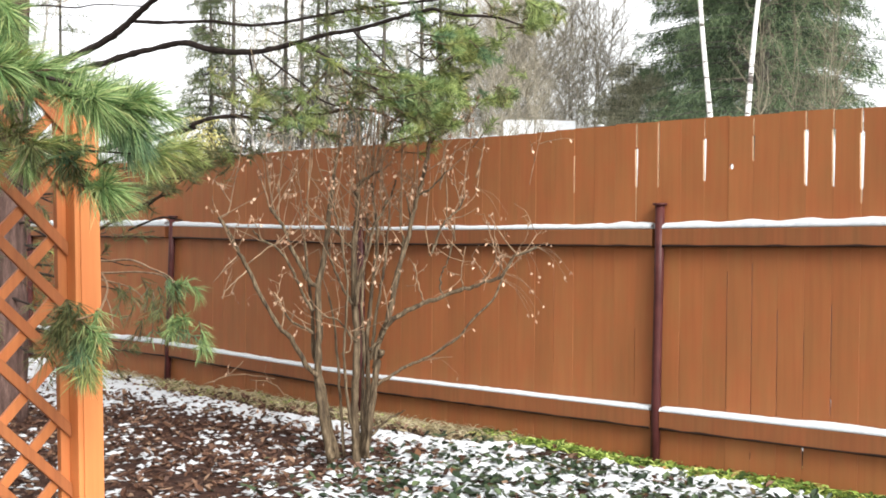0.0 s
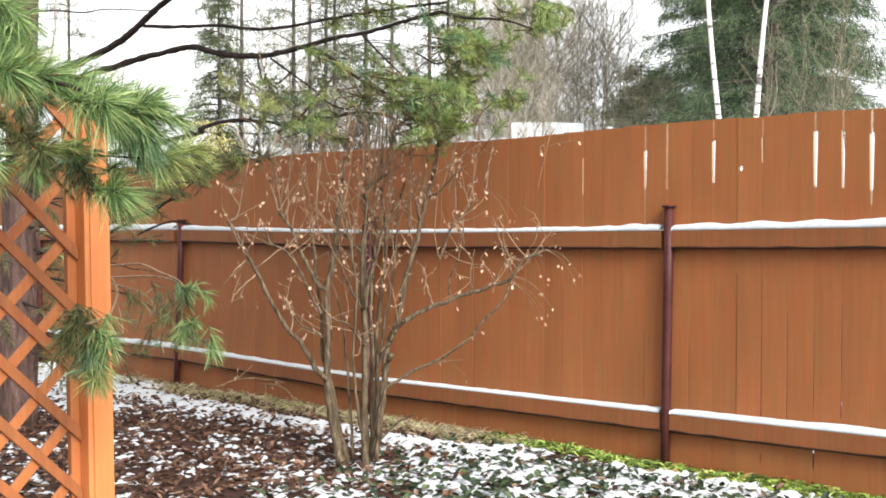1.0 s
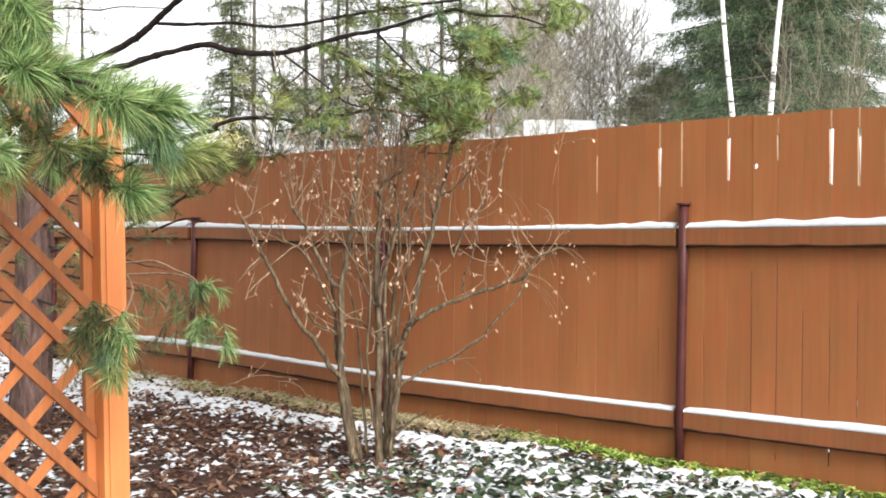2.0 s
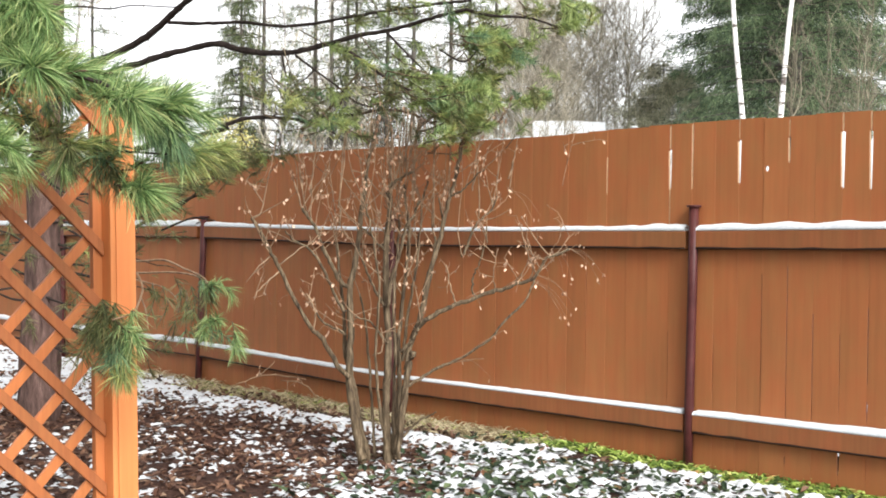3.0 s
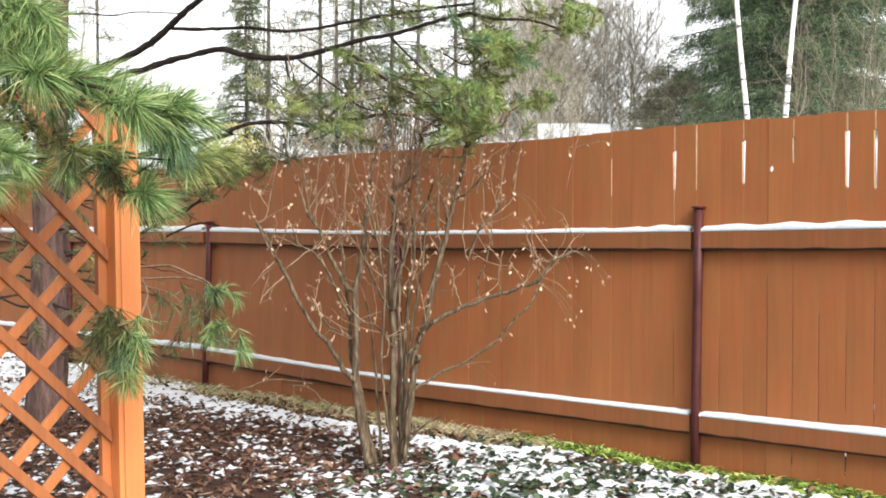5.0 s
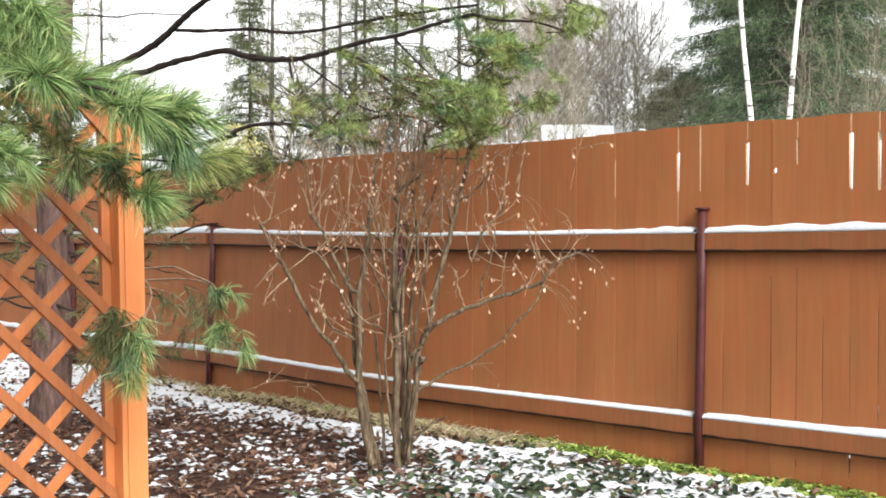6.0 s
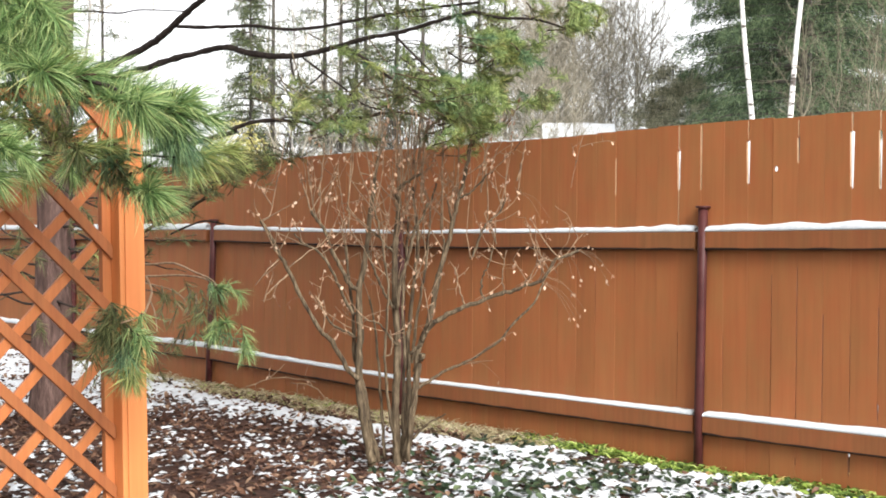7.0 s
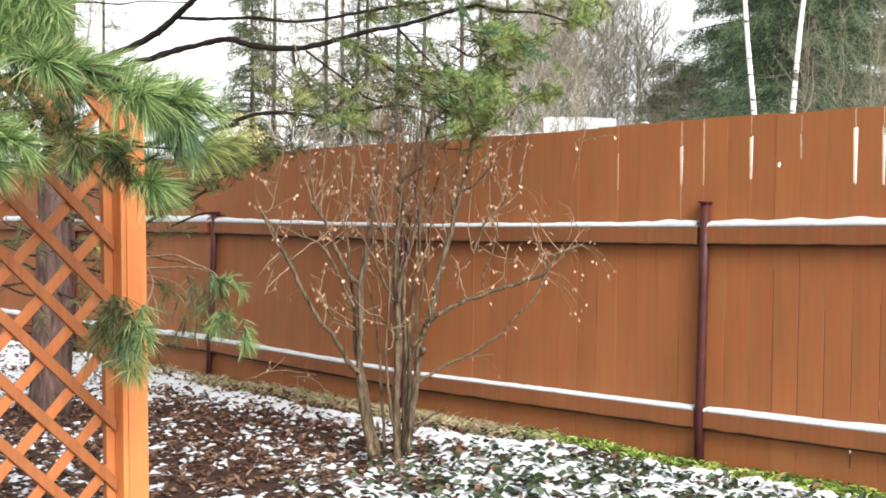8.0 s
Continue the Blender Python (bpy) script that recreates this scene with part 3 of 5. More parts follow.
shoot((-0.514, 1.438), (-0.550, 1.535), (-0.578, 1.616), w=(0.1, 0.12), r0=0.005, r1=0.003)
stem((-0.251, 0.858), (-0.302, 0.928), (-0.334, 1.008), (-0.372, 1.088), (-0.417, 1.167), (-0.467, 1.223), (-0.539, 1.260), (-0.592, 1.314), w=(0.02, -0.05), r0=0.009, r1=0.004, shoots=2)
shoot((-0.472, 1.226), (-0.416, 1.278), (-0.364, 1.304), w=(-0.02, 0), r0=0.004, r1=0.002)
stem((-0.249, 0.721), (-0.322, 0.763), (-0.386, 0.790), (-0.434, 0.863), (-0.475, 0.936), w=(0.05, 0.1), r0=0.007, r1=0.004, shoots=1)
stem((0.000, -0.032), (-0.009, 0.134), (-0.018, 0.293), (-0.014, 0.453), (-0.011, 0.644), (-0.016, 0.804), (-0.025, 0.964), (-0.026, 1.188), (-0.022, 1.348), (-0.005, 1.492), (-0.032, 1.533), (-0.013, 1.572), w=(0, 0.05), r0=0.027, r1=0.01, shoots=5)
stem((-0.013, 1.572), (0.026, 1.604), (0.071, 1.630), (0.116, 1.656), w=(0.05, 0.02), r0=0.009, r1=0.006, shoots=2)
shoot((-0.003, 1.524), (-0.004, 1.766), (-0.001, 1.902), w=(0.05, 0.08), r0=0.006, r1=0.003)
stem((-0.010, 0.888), (0.001, 1.015), (0.032, 1.120), (0.056, 1.197), (0.078, 1.292), (0.093, 1.349), (0.133, 1.406), (0.164, 1.491), w=(-0.03, -0.08), r0=0.011, r1=0.007, shoots=2)
stem((0.030, -0.001), (0.042, 0.251), (0.055, 0.444), (0.045, 0.669), (0.063, 0.896), (0.080, 1.090), (0.099, 1.285), (0.080, 1.447), (0.067, 1.594), w=(0.07, 0.15), r0=0.017, r1=0.006, shoots=4)
stem((0.050, 0.065), (0.070, 0.240), (0.093, 0.431), (0.119, 0.590), (0.140, 0.648), w=(-0.05, -0.05), r0=0.021, r1=0.017, shoots=0)
stem((0.064, 0.646), (0.115, 0.683), (0.146, 0.735), (0.161, 0.783), (0.202, 0.835), w=(-0.05, -0.08), r0=0.01, r1=0.009, shoots=1)
stem((0.097, 0.541), (0.129, 0.716), (0.188, 0.810), (0.245, 0.846), (0.308, 0.882), (0.386, 0.918), (0.449, 0.938), (0.527, 0.974), (0.621, 1.001), (0.715, 1.034), (0.792, 1.058), (0.838, 1.115), (0.869, 1.172), (0.906, 1.192), (0.999, 1.231), w=(-0.04, -0.08), r0=0.015, r1=0.006, shoots=5)
stem((0.127, 0.706), (0.172, 0.840), (0.193, 0.935), (0.207, 1.031), (0.231, 1.127), (0.261, 1.224), (0.291, 1.352), (0.306, 1.424), (0.330, 1.521), (0.360, 1.619), (0.381, 1.742), (0.402, 1.873), (0.436, 1.926), w=(0, 0.15), r0=0.016, r1=0.008, shoots=5)
stem((0.436, 1.926), (0.481, 1.954), (0.553, 1.921), (0.629, 1.972), w=(0.15, 0.1), r0=0.006, r1=0.003, shoots=1)
stem((0.405, 1.851), (0.457, 1.870), (0.502, 1.892), w=(0.15, 0.12), r0=0.008, r1=0.006, shoots=1)
stem((0.097, 0.430), (0.163, 0.466), (0.242, 0.510), (0.307, 0.537), (0.371, 0.561), (0.437, 0.589), (0.568, 0.677), (0.683, 0.810), (0.783, 0.900), (0.832, 1.009), (0.867, 1.079), w=(0.1, 0.6), r0=0.0085, r1=0.005, shoots=0)
stem((0.063, 0.047), (0.067, 0.184), (0.074, 0.310), (0.107, 0.442), w=(-0.1, -0.08), r0=0.01, r1=0.008, shoots=0)
stem((0.049, 0.138), (0.128, 0.212), (0.175, 0.262), (0.238, 0.297), (0.273, 0.319), w=(-0.05, -0.1), r0=0.007, r1=0.003, shoots=1)
stem((0.333, 1.527), (0.391, 1.547), (0.442, 1.595), (0.486, 1.645), (0.523, 1.673), w=(0.1, 0), r0=0.006, r1=0.003, shoots=1)
stem((0.404, 1.176), (0.440, 1.265), (0.477, 1.355), (0.521, 1.404), (0.572, 1.453), (0.600, 1.528), w=(0, 0.1), r0=0.007, r1=0.004, shoots=2)
stem((0.480, 0.948), (0.463, 1.014), (0.472, 1.078), (0.496, 1.135), (0.517, 1.198), (0.541, 1.268), (0.539, 1.355), w=(-0.06, -0.1), r0=0.006, r1=0.003, shoots=2)
stem((0.297, 1.346), (0.279, 1.443), (0.262, 1.514), w=(0.1, 0.1), r0=0.006, r1=0.003, shoots=1)
shoot((0.373, 0.921), (0.348, 0.992), (0.331, 1.071), (0.322, 1.141), w=(-0.06, -0.15), r0=0.005, r1=0.003)
shoot((0.069, 1.010), (0.100, 1.091), (0.125, 1.156), (0.144, 1.215), w=(0.1, 0.1), r0=0.005, r1=0.003)
stem((-0.019, 0.885), (-0.074, 0.956), (-0.126, 1.057), (-0.169, 1.158), (-0.189, 1.222), w=(0, 0.12), r0=0.008, r1=0.005, shoots=2)
stem((-0.036, 1.214), (-0.073, 1.252), (-0.121, 1.311), (-0.166, 1.345), w=(0, -0.1), r0=0.006, r1=0.003, shoots=1)
stem((-0.010, 0.691), (-0.047, 0.731), (-0.087, 0.793), (-0.133, 0.825), (-0.187, 0.839), w=(0, -0.1), r0=0.006, r1=0.003, shoots=1)
shoot((-0.088, 0.625), (-0.039, 0.649), (-0.029, 0.711), (-0.042, 0.782), w=(-0.05, -0.1), r0=0.005, r1=0.003)
shoot((0.589, 1.004), (0.575, 1.073), (0.587, 1.152), (0.601, 1.231), w=(-0.07, -0.1), r0=0.004, r1=0.002)
shoot((0.977, 1.592), (1.013, 1.772), (1.044, 1.899), w=(0.2, 0.2), r0=0.002, r1=0.0015, bare=True)
shoot((0.664, 1.567), (0.685, 1.680), (0.711, 1.858), w=(0.1, 0.1), r0=0.004, r1=0.002, bare=True)
shoot((0.499, 1.404), (0.485, 1.678), (0.467, 1.838), w=(0.1, 0.1), r0=0.004, r1=0.002, bare=True)
shoot((0.455, 1.574), (0.478, 1.742), (0.502, 1.878), w=(0.1, 0.1), r0=0.004, r1=0.002, bare=True)
shoot((0.226, 1.335), (0.235, 1.578), (0.235, 1.803), (0.237, 2.100), w=(0.1, 0.1), r0=0.0045, r1=0.002, bare=True)
shoot((0.122, 1.493), (0.124, 1.701), (0.154, 1.944), (0.177, 2.044), w=(0, 0.1), r0=0.0045, r1=0.002, bare=True)
shoot((0.079, 1.588), (0.099, 1.798), (0.112, 2.043), w=(0, 0.1), r0=0.0045, r1=0.002, bare=True)
shoot((0.006, 1.557), (0.053, 1.767), (0.067, 2.027), w=(0.05, 0.1), r0=0.0045, r1=0.002, bare=True)
shoot((-0.004, 1.604), (-0.031, 1.766), (-0.027, 1.864), w=(0.05, 0.1), r0=0.0045, r1=0.002, bare=True)
shoot((-0.140, 1.667), (-0.113, 1.861), (-0.098, 2.063), w=(0.05, 0.1), r0=0.0045, r1=0.002, bare=True)
shoot((-0.302, 1.344), (-0.299, 1.570), (-0.285, 1.764), (-0.274, 1.887), w=(0.1, 0.1), r0=0.0045, r1=0.002, bare=True)
shoot((-0.462, 1.367), (-0.467, 1.552), (-0.450, 1.698), (-0.442, 1.833), w=(0.1, 0.1), r0=0.0045, r1=0.002, bare=True)
shoot((-0.488, 1.406), (-0.530, 1.616), (-0.545, 1.787), w=(0.1, 0.1), r0=0.004, r1=0.002, bare=True)
shoot((-0.697, 1.462), (-0.755, 1.554), (-0.793, 1.591), w=(-0.15, -0.15), r0=0.003, r1=0.002, bare=True)
stem((-0.079, 0.011), (-0.095, 0.178), (-0.112, 0.371), (-0.125, 0.566), (-0.152, 0.792), (-0.188, 0.954), w=(0.1, 0.15), r0=0.009, r1=0.005, shoots=1)
stem((0.020, 0.027), (0.024, 0.321), (0.030, 0.577), (0.016, 0.833), (0.018, 1.026), (0.034, 1.220), (0.044, 1.414), w=(0.03, 0.1), r0=0.012, r1=0.006, shoots=2)
stem((0.069, 0.572), (0.084, 0.766), (0.116, 0.960), (0.143, 1.123), (0.156, 1.286), (0.169, 1.482), (0.199, 1.614), w=(0.1, 0.2), r0=0.009, r1=0.005, shoots=2)
stem((0.171, 0.822), (0.198, 0.950), (0.225, 1.062), (0.242, 1.191), (0.249, 1.287), w=(0.04, 0.1), r0=0.01, r1=0.006, shoots=1)
stem((-0.030, 0.208), (-0.058, 0.431), (-0.073, 0.621), (-0.063, 0.843), (-0.053, 1.032), (-0.080, 1.189), (-0.107, 1.346), (-0.133, 1.471), w=(-0.06, -0.1), r0=0.008, r1=0.004, shoots=2)
shoot((-0.141, 1.792), (-0.122, 1.941), (-0.110, 2.063), w=(0.08, 0.1), r0=0.0045, r1=0.0025, bare=True)
shoot((0.082, 1.641), (0.075, 1.828), (0.081, 2.018), w=(0.08, 0.1), r0=0.0045, r1=0.0025, bare=True)
shoot((0.063, 1.683), (0.094, 1.876), (0.113, 2.028), w=(0.08, 0.1), r0=0.0045, r1=0.0025, bare=True)
shoot((0.098, 1.732), (0.136, 1.876), (0.171, 2.021), w=(0.08, 0.1), r0=0.0045, r1=0.0025, bare=True)
shoot((0.239, 1.345), (0.237, 1.700), (0.242, 2.063), w=(0.08, 0.1), r0=0.0045, r1=0.0025, bare=True)
shoot((0.397, 1.874), (0.400, 1.973), (0.406, 2.063), w=(0.08, 0.1), r0=0.0045, r1=0.0025, bare=True)
shoot((0.449, 1.906), (0.461, 1.989), (0.473, 2.073), w=(0.08, 0.1), r0=0.0045, r1=0.0025, bare=True)
shoot((-0.305, 1.447), (-0.283, 1.698), (-0.258, 1.966), w=(0.08, 0.1), r0=0.0045, r1=0.0025, bare=True)
shoot((-0.014, 1.393), (-0.018, 1.602), (-0.012, 1.822), w=(0.08, 0.1), r0=0.0045, r1=0.0025, bare=True)
shoot((0.659, 1.624), (0.684, 1.717), (0.709, 1.810), w=(0.08, 0.1), r0=0.0045, r1=0.0025, bare=True)
shoot((0.453, 1.555), (0.475, 1.642), (0.491, 1.732), w=(0.08, 0.1), r0=0.0045, r1=0.0025, bare=True)
shoot((-0.471, 1.530), (-0.458, 1.640), (-0.446, 1.750), w=(0.08, 0.1), r0=0.0045, r1=0.0025, bare=True)
shoot((0.047, 1.603), (0.040, 1.764), (0.049, 1.941), w=(0.08, 0.1), r0=0.0045, r1=0.0025, bare=True)
shoot((0.125, 1.571), (0.124, 1.732), (0.136, 1.893), w=(0.08, 0.1), r0=0.0045, r1=0.0025, bare=True)
shoot((-1.023, 0.333), (-0.933, 0.370), (-0.841, 0.397), (-0.747, 0.398), (-0.658, 0.386), (-0.579, 0.373), w=(0.75, 0.75), r0=0.0035, r1=0.002, bare=True)
shoot((-0.901, 0.381), (-0.830, 0.429), (-0.777, 0.484), w=(0.75, 0.75), r0=0.0035, r1=0.002, bare=True)
shoot((-0.517, 0.281), (-0.589, 0.351), (-0.732, 0.377), w=(0.7, 0.7), r0=0.0035, r1=0.002, bare=True)
# leaves dangling beyond the long low branch
for a, u in ((1.10, 1.14), (1.14, 1.16), (1.16, 1.07), (1.19, 1.09), (1.02, 1.06), (0.97, 1.08), (1.04, 0.90), (0.96, 0.86), (1.01, 0.87), (1.00, 0.83), (0.51, 0.91), (0.97, 0.99), (0.83, 1.04), (0.70, 1.11),
             (0.66, 1.11), (0.98, 1.25), (0.90, 1.22), (0.96, 1.21), (0.89, 1.18), (1.07, 1.25), (0.80, 1.38), (0.84, 1.41), (0.57, 0.51), (0.60, 1.76), (0.51, 1.66), (0.71, 1.78), (-0.68, 0.91), (-0.63, 0.91), (-0.47, 0.96)):
    hanging(a, u)
for k in range(52):
    high = [p for line in stem_lines for p in line if p.z > 1.15 and -0.55 < p.dot(ACROSS) < 0.6]
    foot = high[rng.integers(len(high))]
    limit = 2.05 - 0.5 * abs(foot.dot(ACROSS) - 0.1) - foot.z
    if limit < 0.18:
        continue
    twig(foot, Vector((rng.normal(0, 0.12), rng.normal(0, 0.12), 1)), min(limit, rng.uniform(0.35, 0.8)), rng.uniform(0.0024, 0.0038), 1, 0.7)
for k in range(6):
    low = [p for line in stem_lines for p in line if 0.2 < p.z < 0.9 and abs(p.dot(ACROSS)) < 0.5]
    foot = low[rng.integers(len(low))]
    twig(foot, ACROSS * rng.normal(0, 1) + Vector((0, 0, 0.3)), rng.uniform(0.12, 0.28), 0.0022, 1, 0.05)
tagged(piece("twig_spray", twig_soup, TWIG, shrub, "thin reddish-tan young twigs"), kind="stuff")
s = Soup()
p = np.array([tuple(q) for q in leaf_at])
w = rng.normal(size=(len(p), 3)) * 0.5
w[:, 2] = -1
s.leaves(p, w, rng.uniform(0.017, 0.034, len(p)), rng.uniform(0.010, 0.018, len(p)), rng.normal(0, 0.005, len(p)))
tagged(piece("withered_foliage", s, WITHERED, shrub, "pale curled withered leaves", smooth=False), kind="stuff")


# ---- the pine whose boughs hang over trellis and fence ----
PINE = Vector((PINE_X, PINE_Y, float(level(PINE_X, PINE_Y)) - 0.03))
pine = thing("pine_tree", (0, 0, 0), "long-needled pine with spreading low boughs", "tree")
s = Soup()
line = smooth_path([PINE, PINE + Vector((0.02, 0.02, 1.4)), PINE + Vector((0.1, 0.03, 3.4)), PINE + Vector((0.12, 0.05, 9.0))], 10)
s.tube(line, [r * (1 + 0.05 * rng.normal()) for r in taper(0.15, 0.05, len(line))], 14)
piece("trunk", s, PINEBARK, pine)
# needle whorls above the view, added to shade the left of the fence
high = Soup()
for k in range(42):
    z, a = rng.uniform(3.9, 8.5), rng.uniform(0, 2 * math.pi)
    out = np.array([math.cos(a), math.sin(a), 0.12])
    reach = 2.5 * (1.12 - (z - 3.7) / 5.5) * rng.uniform(0.6, 1.1)
    f = rng.uniform(0.15, 1, 70)
    b = np.array([PINE.x + 0.1, PINE.y, z]) + out * (f * reach)[:, None] + rng.normal(0, 0.12, (70, 3))
    high.ribbons(b, out + rng.normal(0, 0.7, (70, 3)), 0.2, 0.03, 0.3)
# loose clumps kept out of view, placed to dim the fence's middle
for k in range(48):
    c = np.array([rng.uniform(-5.9, -3.4), rng.uniform(3.4, 4.9), rng.uniform(2.9, 4.4)])
    if c[2] < 1.75 + 0.21 * (-0.688 * c[0] + 0.725 * c[1]):
        continue
    b = c + rng.normal(0, 0.13, (70, 3)) * (1.5, 1.5, 0.6)
    high.ribbons(b, rng.normal(0, 0.7, (70, 3)), 0.16, 0.025, 0.3)
piece("upper_crown", high, FARNEEDLE, pine, smooth=False)
needle_soup, old_soup, shade_soup, far_soup, inner_soup, bough_twigs = Soup(), Soup(), Soup(), Soup(), Soup(), Soup()


def tuft(soup, c, axis, n, length, width, stretch=0.12, droop=0.25, lo=0.25, hi=1.25):
    """A brush of needles, in bundles of four, round the end of a twig."""
    c, axis = np.array(c), np.array(axis, float)
    axis = axis / np.linalg.norm(axis)
    m = max(1, n // 4)
    base = c - axis * rng.uniform(0, 1, m)[:, None] ** 1.3 * stretch + rng.normal(0, 0.003, (m, 3))
    r = rng.normal(size=(m, 3))
    r -= (r @ axis)[:, None] * axis
    r /= np.linalg.norm(r, axis=1, keepdims=True)
    a = rng.uniform(lo, hi, m)[:, None]
    way = np.repeat(axis * np.cos(a) + r * np.sin(a), 4, axis=0) + rng.normal(0, 0.11, (4 * m, 3))
    reach = np.repeat(length * rng.uniform(0.65, 1.05, m), 4) * rng.uniform(0.9, 1.05, 4 * m)
    soup.ribbons(np.repeat(base, 4, axis=0), way, reach, width, np.repeat(droop * rng.uniform(0.3, 1.3, m), 4))


def limb(*pts, r0=0.03, r1=0.012, mat=LIMBBARK):
    line = smooth_path(pts, 6)
    line = [p + Vector(rng.normal(0, r1 * 0.12, 3)) for p in line]
    s = Soup()
    s.tube(line, [r * (1 + 0.08 * rng.normal()) for r in taper(r0, r1, len(line))], 8)
    piece("limb", s, mat, pine)
    return line


def limb_snow(line, a, b, r):
    """Snow caught along the top of a limb."""
    s = Soup()
    part_line = line[a:b]
    s.tube([p + Vector((0, 0, r * 0.75)) for p in part_line], [r * (0.55 + 0.3 * rng.random()) for p in part_line], 6)
    tagged(piece("limb_snow", s, SNOW), "thin line of snow along a pine limb", "snow", "snow on the limbs")


def brush(at, way, n=190, length=0.13, width=0.0026, twig_len=0.11, soup=needle_soup, **kw):
    """A near tuft on its twig."""
    at, way = Vector(at), Vector(way).normalized()
    tuft(soup, at, way, int(n * 2.3), length * 1.1, width, **kw)
    bough_twigs.tube([at - way * twig_len, at - way * twig_len * 0.5 + Vector((0, 0, -0.01)), at, at + way * 0.012, at + way * 0.022], (0.003, 0.0026, 0.003, 0.0042, 0.0015), 5)


RIGHT, UP, NEAR = ACROSS, Vector((0, 0, 1)), -AWAY


def whither(right, near, up):
    return RIGHT * right + NEAR * near + UP * up


# the bough over the trellis, with its great tufts
limb(PINE + Vector((0.1, 0.0, 1.95)), spot(-2.015, 0.674, 4.20), spot(-1.707, 0.560, 3.97), spot(-1.496, 0.505, 3.73), spot(-1.348, 0.471, 3.50), r0=0.012, r1=0.005)
limb(spot(-1.799, 0.466, 4.00), spot(-1.572, 0.475, 3.83), spot(-1.341, 0.467, 3.66), spot(-1.159, 0.426, 3.49), spot(-1.005, 0.357, 3.32), r0=0.01, r1=0.005)
limb(spot(-1.714, 0.264, 3.90), spot(-1.511, 0.238, 3.83), spot(-1.330, 0.244, 3.75), spot(-1.181, 0.232, 3.67), spot(-0.980, 0.218, 3.60), r0=0.007, r1=0.003)
brush(spot(-1.348, 0.471, 3.50), whither(0.7, 0.6, -0.2), n=200, length=0.145, stretch=0.13, lo=0.35, hi=1.5)
brush(spot(-1.231, 0.467, 3.55), whither(1, 0.1, 0), n=150, length=0.13, stretch=0.2, lo=0.3, hi=0.95)
brush(spot(-1.169, 0.466, 3.60), whither(1, 0.1, 0.05), n=110, length=0.12, stretch=0.16, lo=0.3, hi=0.9)
brush(spot(-1.328, 0.522, 3.60), whither(0.8, 0.2, 0.5), n=70, length=0.11, stretch=0.1, lo=0.2, hi=0.9, soup=old_soup)
brush(spot(-0.999, 0.355, 3.30), whither(0.9, 0.45, -0.12), n=200, length=0.15, stretch=0.13, lo=0.3, hi=1.35)
brush(spot(-0.896, 0.364, 3.40), whither(1, 0.2, 0.12), n=230, length=0.15, stretch=0.22, lo=0.25, hi=1.1)
brush(spot(-0.924, 0.281, 3.45), whither(0.7, 0.1, -0.5), n=190, length=0.14, stretch=0.16, lo=0.3, hi=1.2, soup=shade_soup)
brush(spot(-0.844, 0.329, 3.50), whither(1, 0, -0.1), n=110, length=0.11, stretch=0.14, lo=0.2, hi=0.9)
brush(spot(-0.929, 0.334, 3.40), whither(0.9, 0.2, -0.15), n=160, length=0.15, stretch=0.2, lo=0.3, hi=1.1)
brush(spot(-1.501, 0.647, 3.65), whither(0.8, 0.3, -0.3), n=150, length=0.13, stretch=0.14, lo=0.3, hi=1.25)
brush(spot(-1.410, 0.622, 3.65), whither(0.7, 0.2, -0.7), n=150, length=0.13, stretch=0.14, lo=0.3, hi=1.25)
brush(spot(-1.473, 0.553, 3.65), whither(0.9, 0.2, -0.2), n=150, length=0.13, stretch=0.14, lo=0.3, hi=1.25)
brush(spot(-1.572, 0.593, 3.65), whither(0.9, 0.3, -0.1), n=150, length=0.13, stretch=0.14, lo=0.3, hi=1.25)
brush(spot(-1.625, 0.513, 3.65), whither(0.9, 0.3, 0), n=150, length=0.13, stretch=0.14, lo=0.3, hi=1.25)
brush(spot(-1.371, 0.661, 3.65), whither(0.6, 0, -0.5), n=150, length=0.13, stretch=0.14, lo=0.3, hi=1.25)
brush(spot(-1.645, 0.655, 3.65), whither(0.8, 0.3, -0.3), n=150, length=0.13, stretch=0.14, lo=0.3, hi=1.25)
brush(spot(-1.447, 0.683, 3.65), whither(0.7, 0.2, -0.5), n=150, length=0.13, stretch=0.14, lo=0.3, hi=1.25)
brush(spot(-1.528, 0.683, 3.65), whither(0.5, 0.3, -0.7), n=150, length=0.13, stretch=0.14, lo=0.3, hi=1.25)
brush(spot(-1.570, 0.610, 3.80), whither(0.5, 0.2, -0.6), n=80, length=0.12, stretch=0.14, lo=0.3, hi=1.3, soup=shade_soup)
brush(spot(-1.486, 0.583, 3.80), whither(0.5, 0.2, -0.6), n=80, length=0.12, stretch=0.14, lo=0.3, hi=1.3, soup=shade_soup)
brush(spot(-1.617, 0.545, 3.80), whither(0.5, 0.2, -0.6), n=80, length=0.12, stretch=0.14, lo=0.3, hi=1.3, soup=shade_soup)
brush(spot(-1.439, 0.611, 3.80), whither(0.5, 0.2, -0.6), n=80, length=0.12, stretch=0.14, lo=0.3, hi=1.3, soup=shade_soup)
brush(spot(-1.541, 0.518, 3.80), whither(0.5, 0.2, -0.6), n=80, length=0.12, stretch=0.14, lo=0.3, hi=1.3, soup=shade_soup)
brush(spot(-1.432, 0.228, 3.50), whither(0.9, 0.3, -0.2), n=170, length=0.125, stretch=0.14, lo=0.3, hi=1.15)
brush(spot(-1.523, 0.269, 3.50), whither(0.8, 0.4, 0), n=150, length=0.13, stretch=0.12, lo=0.3, hi=1.3)
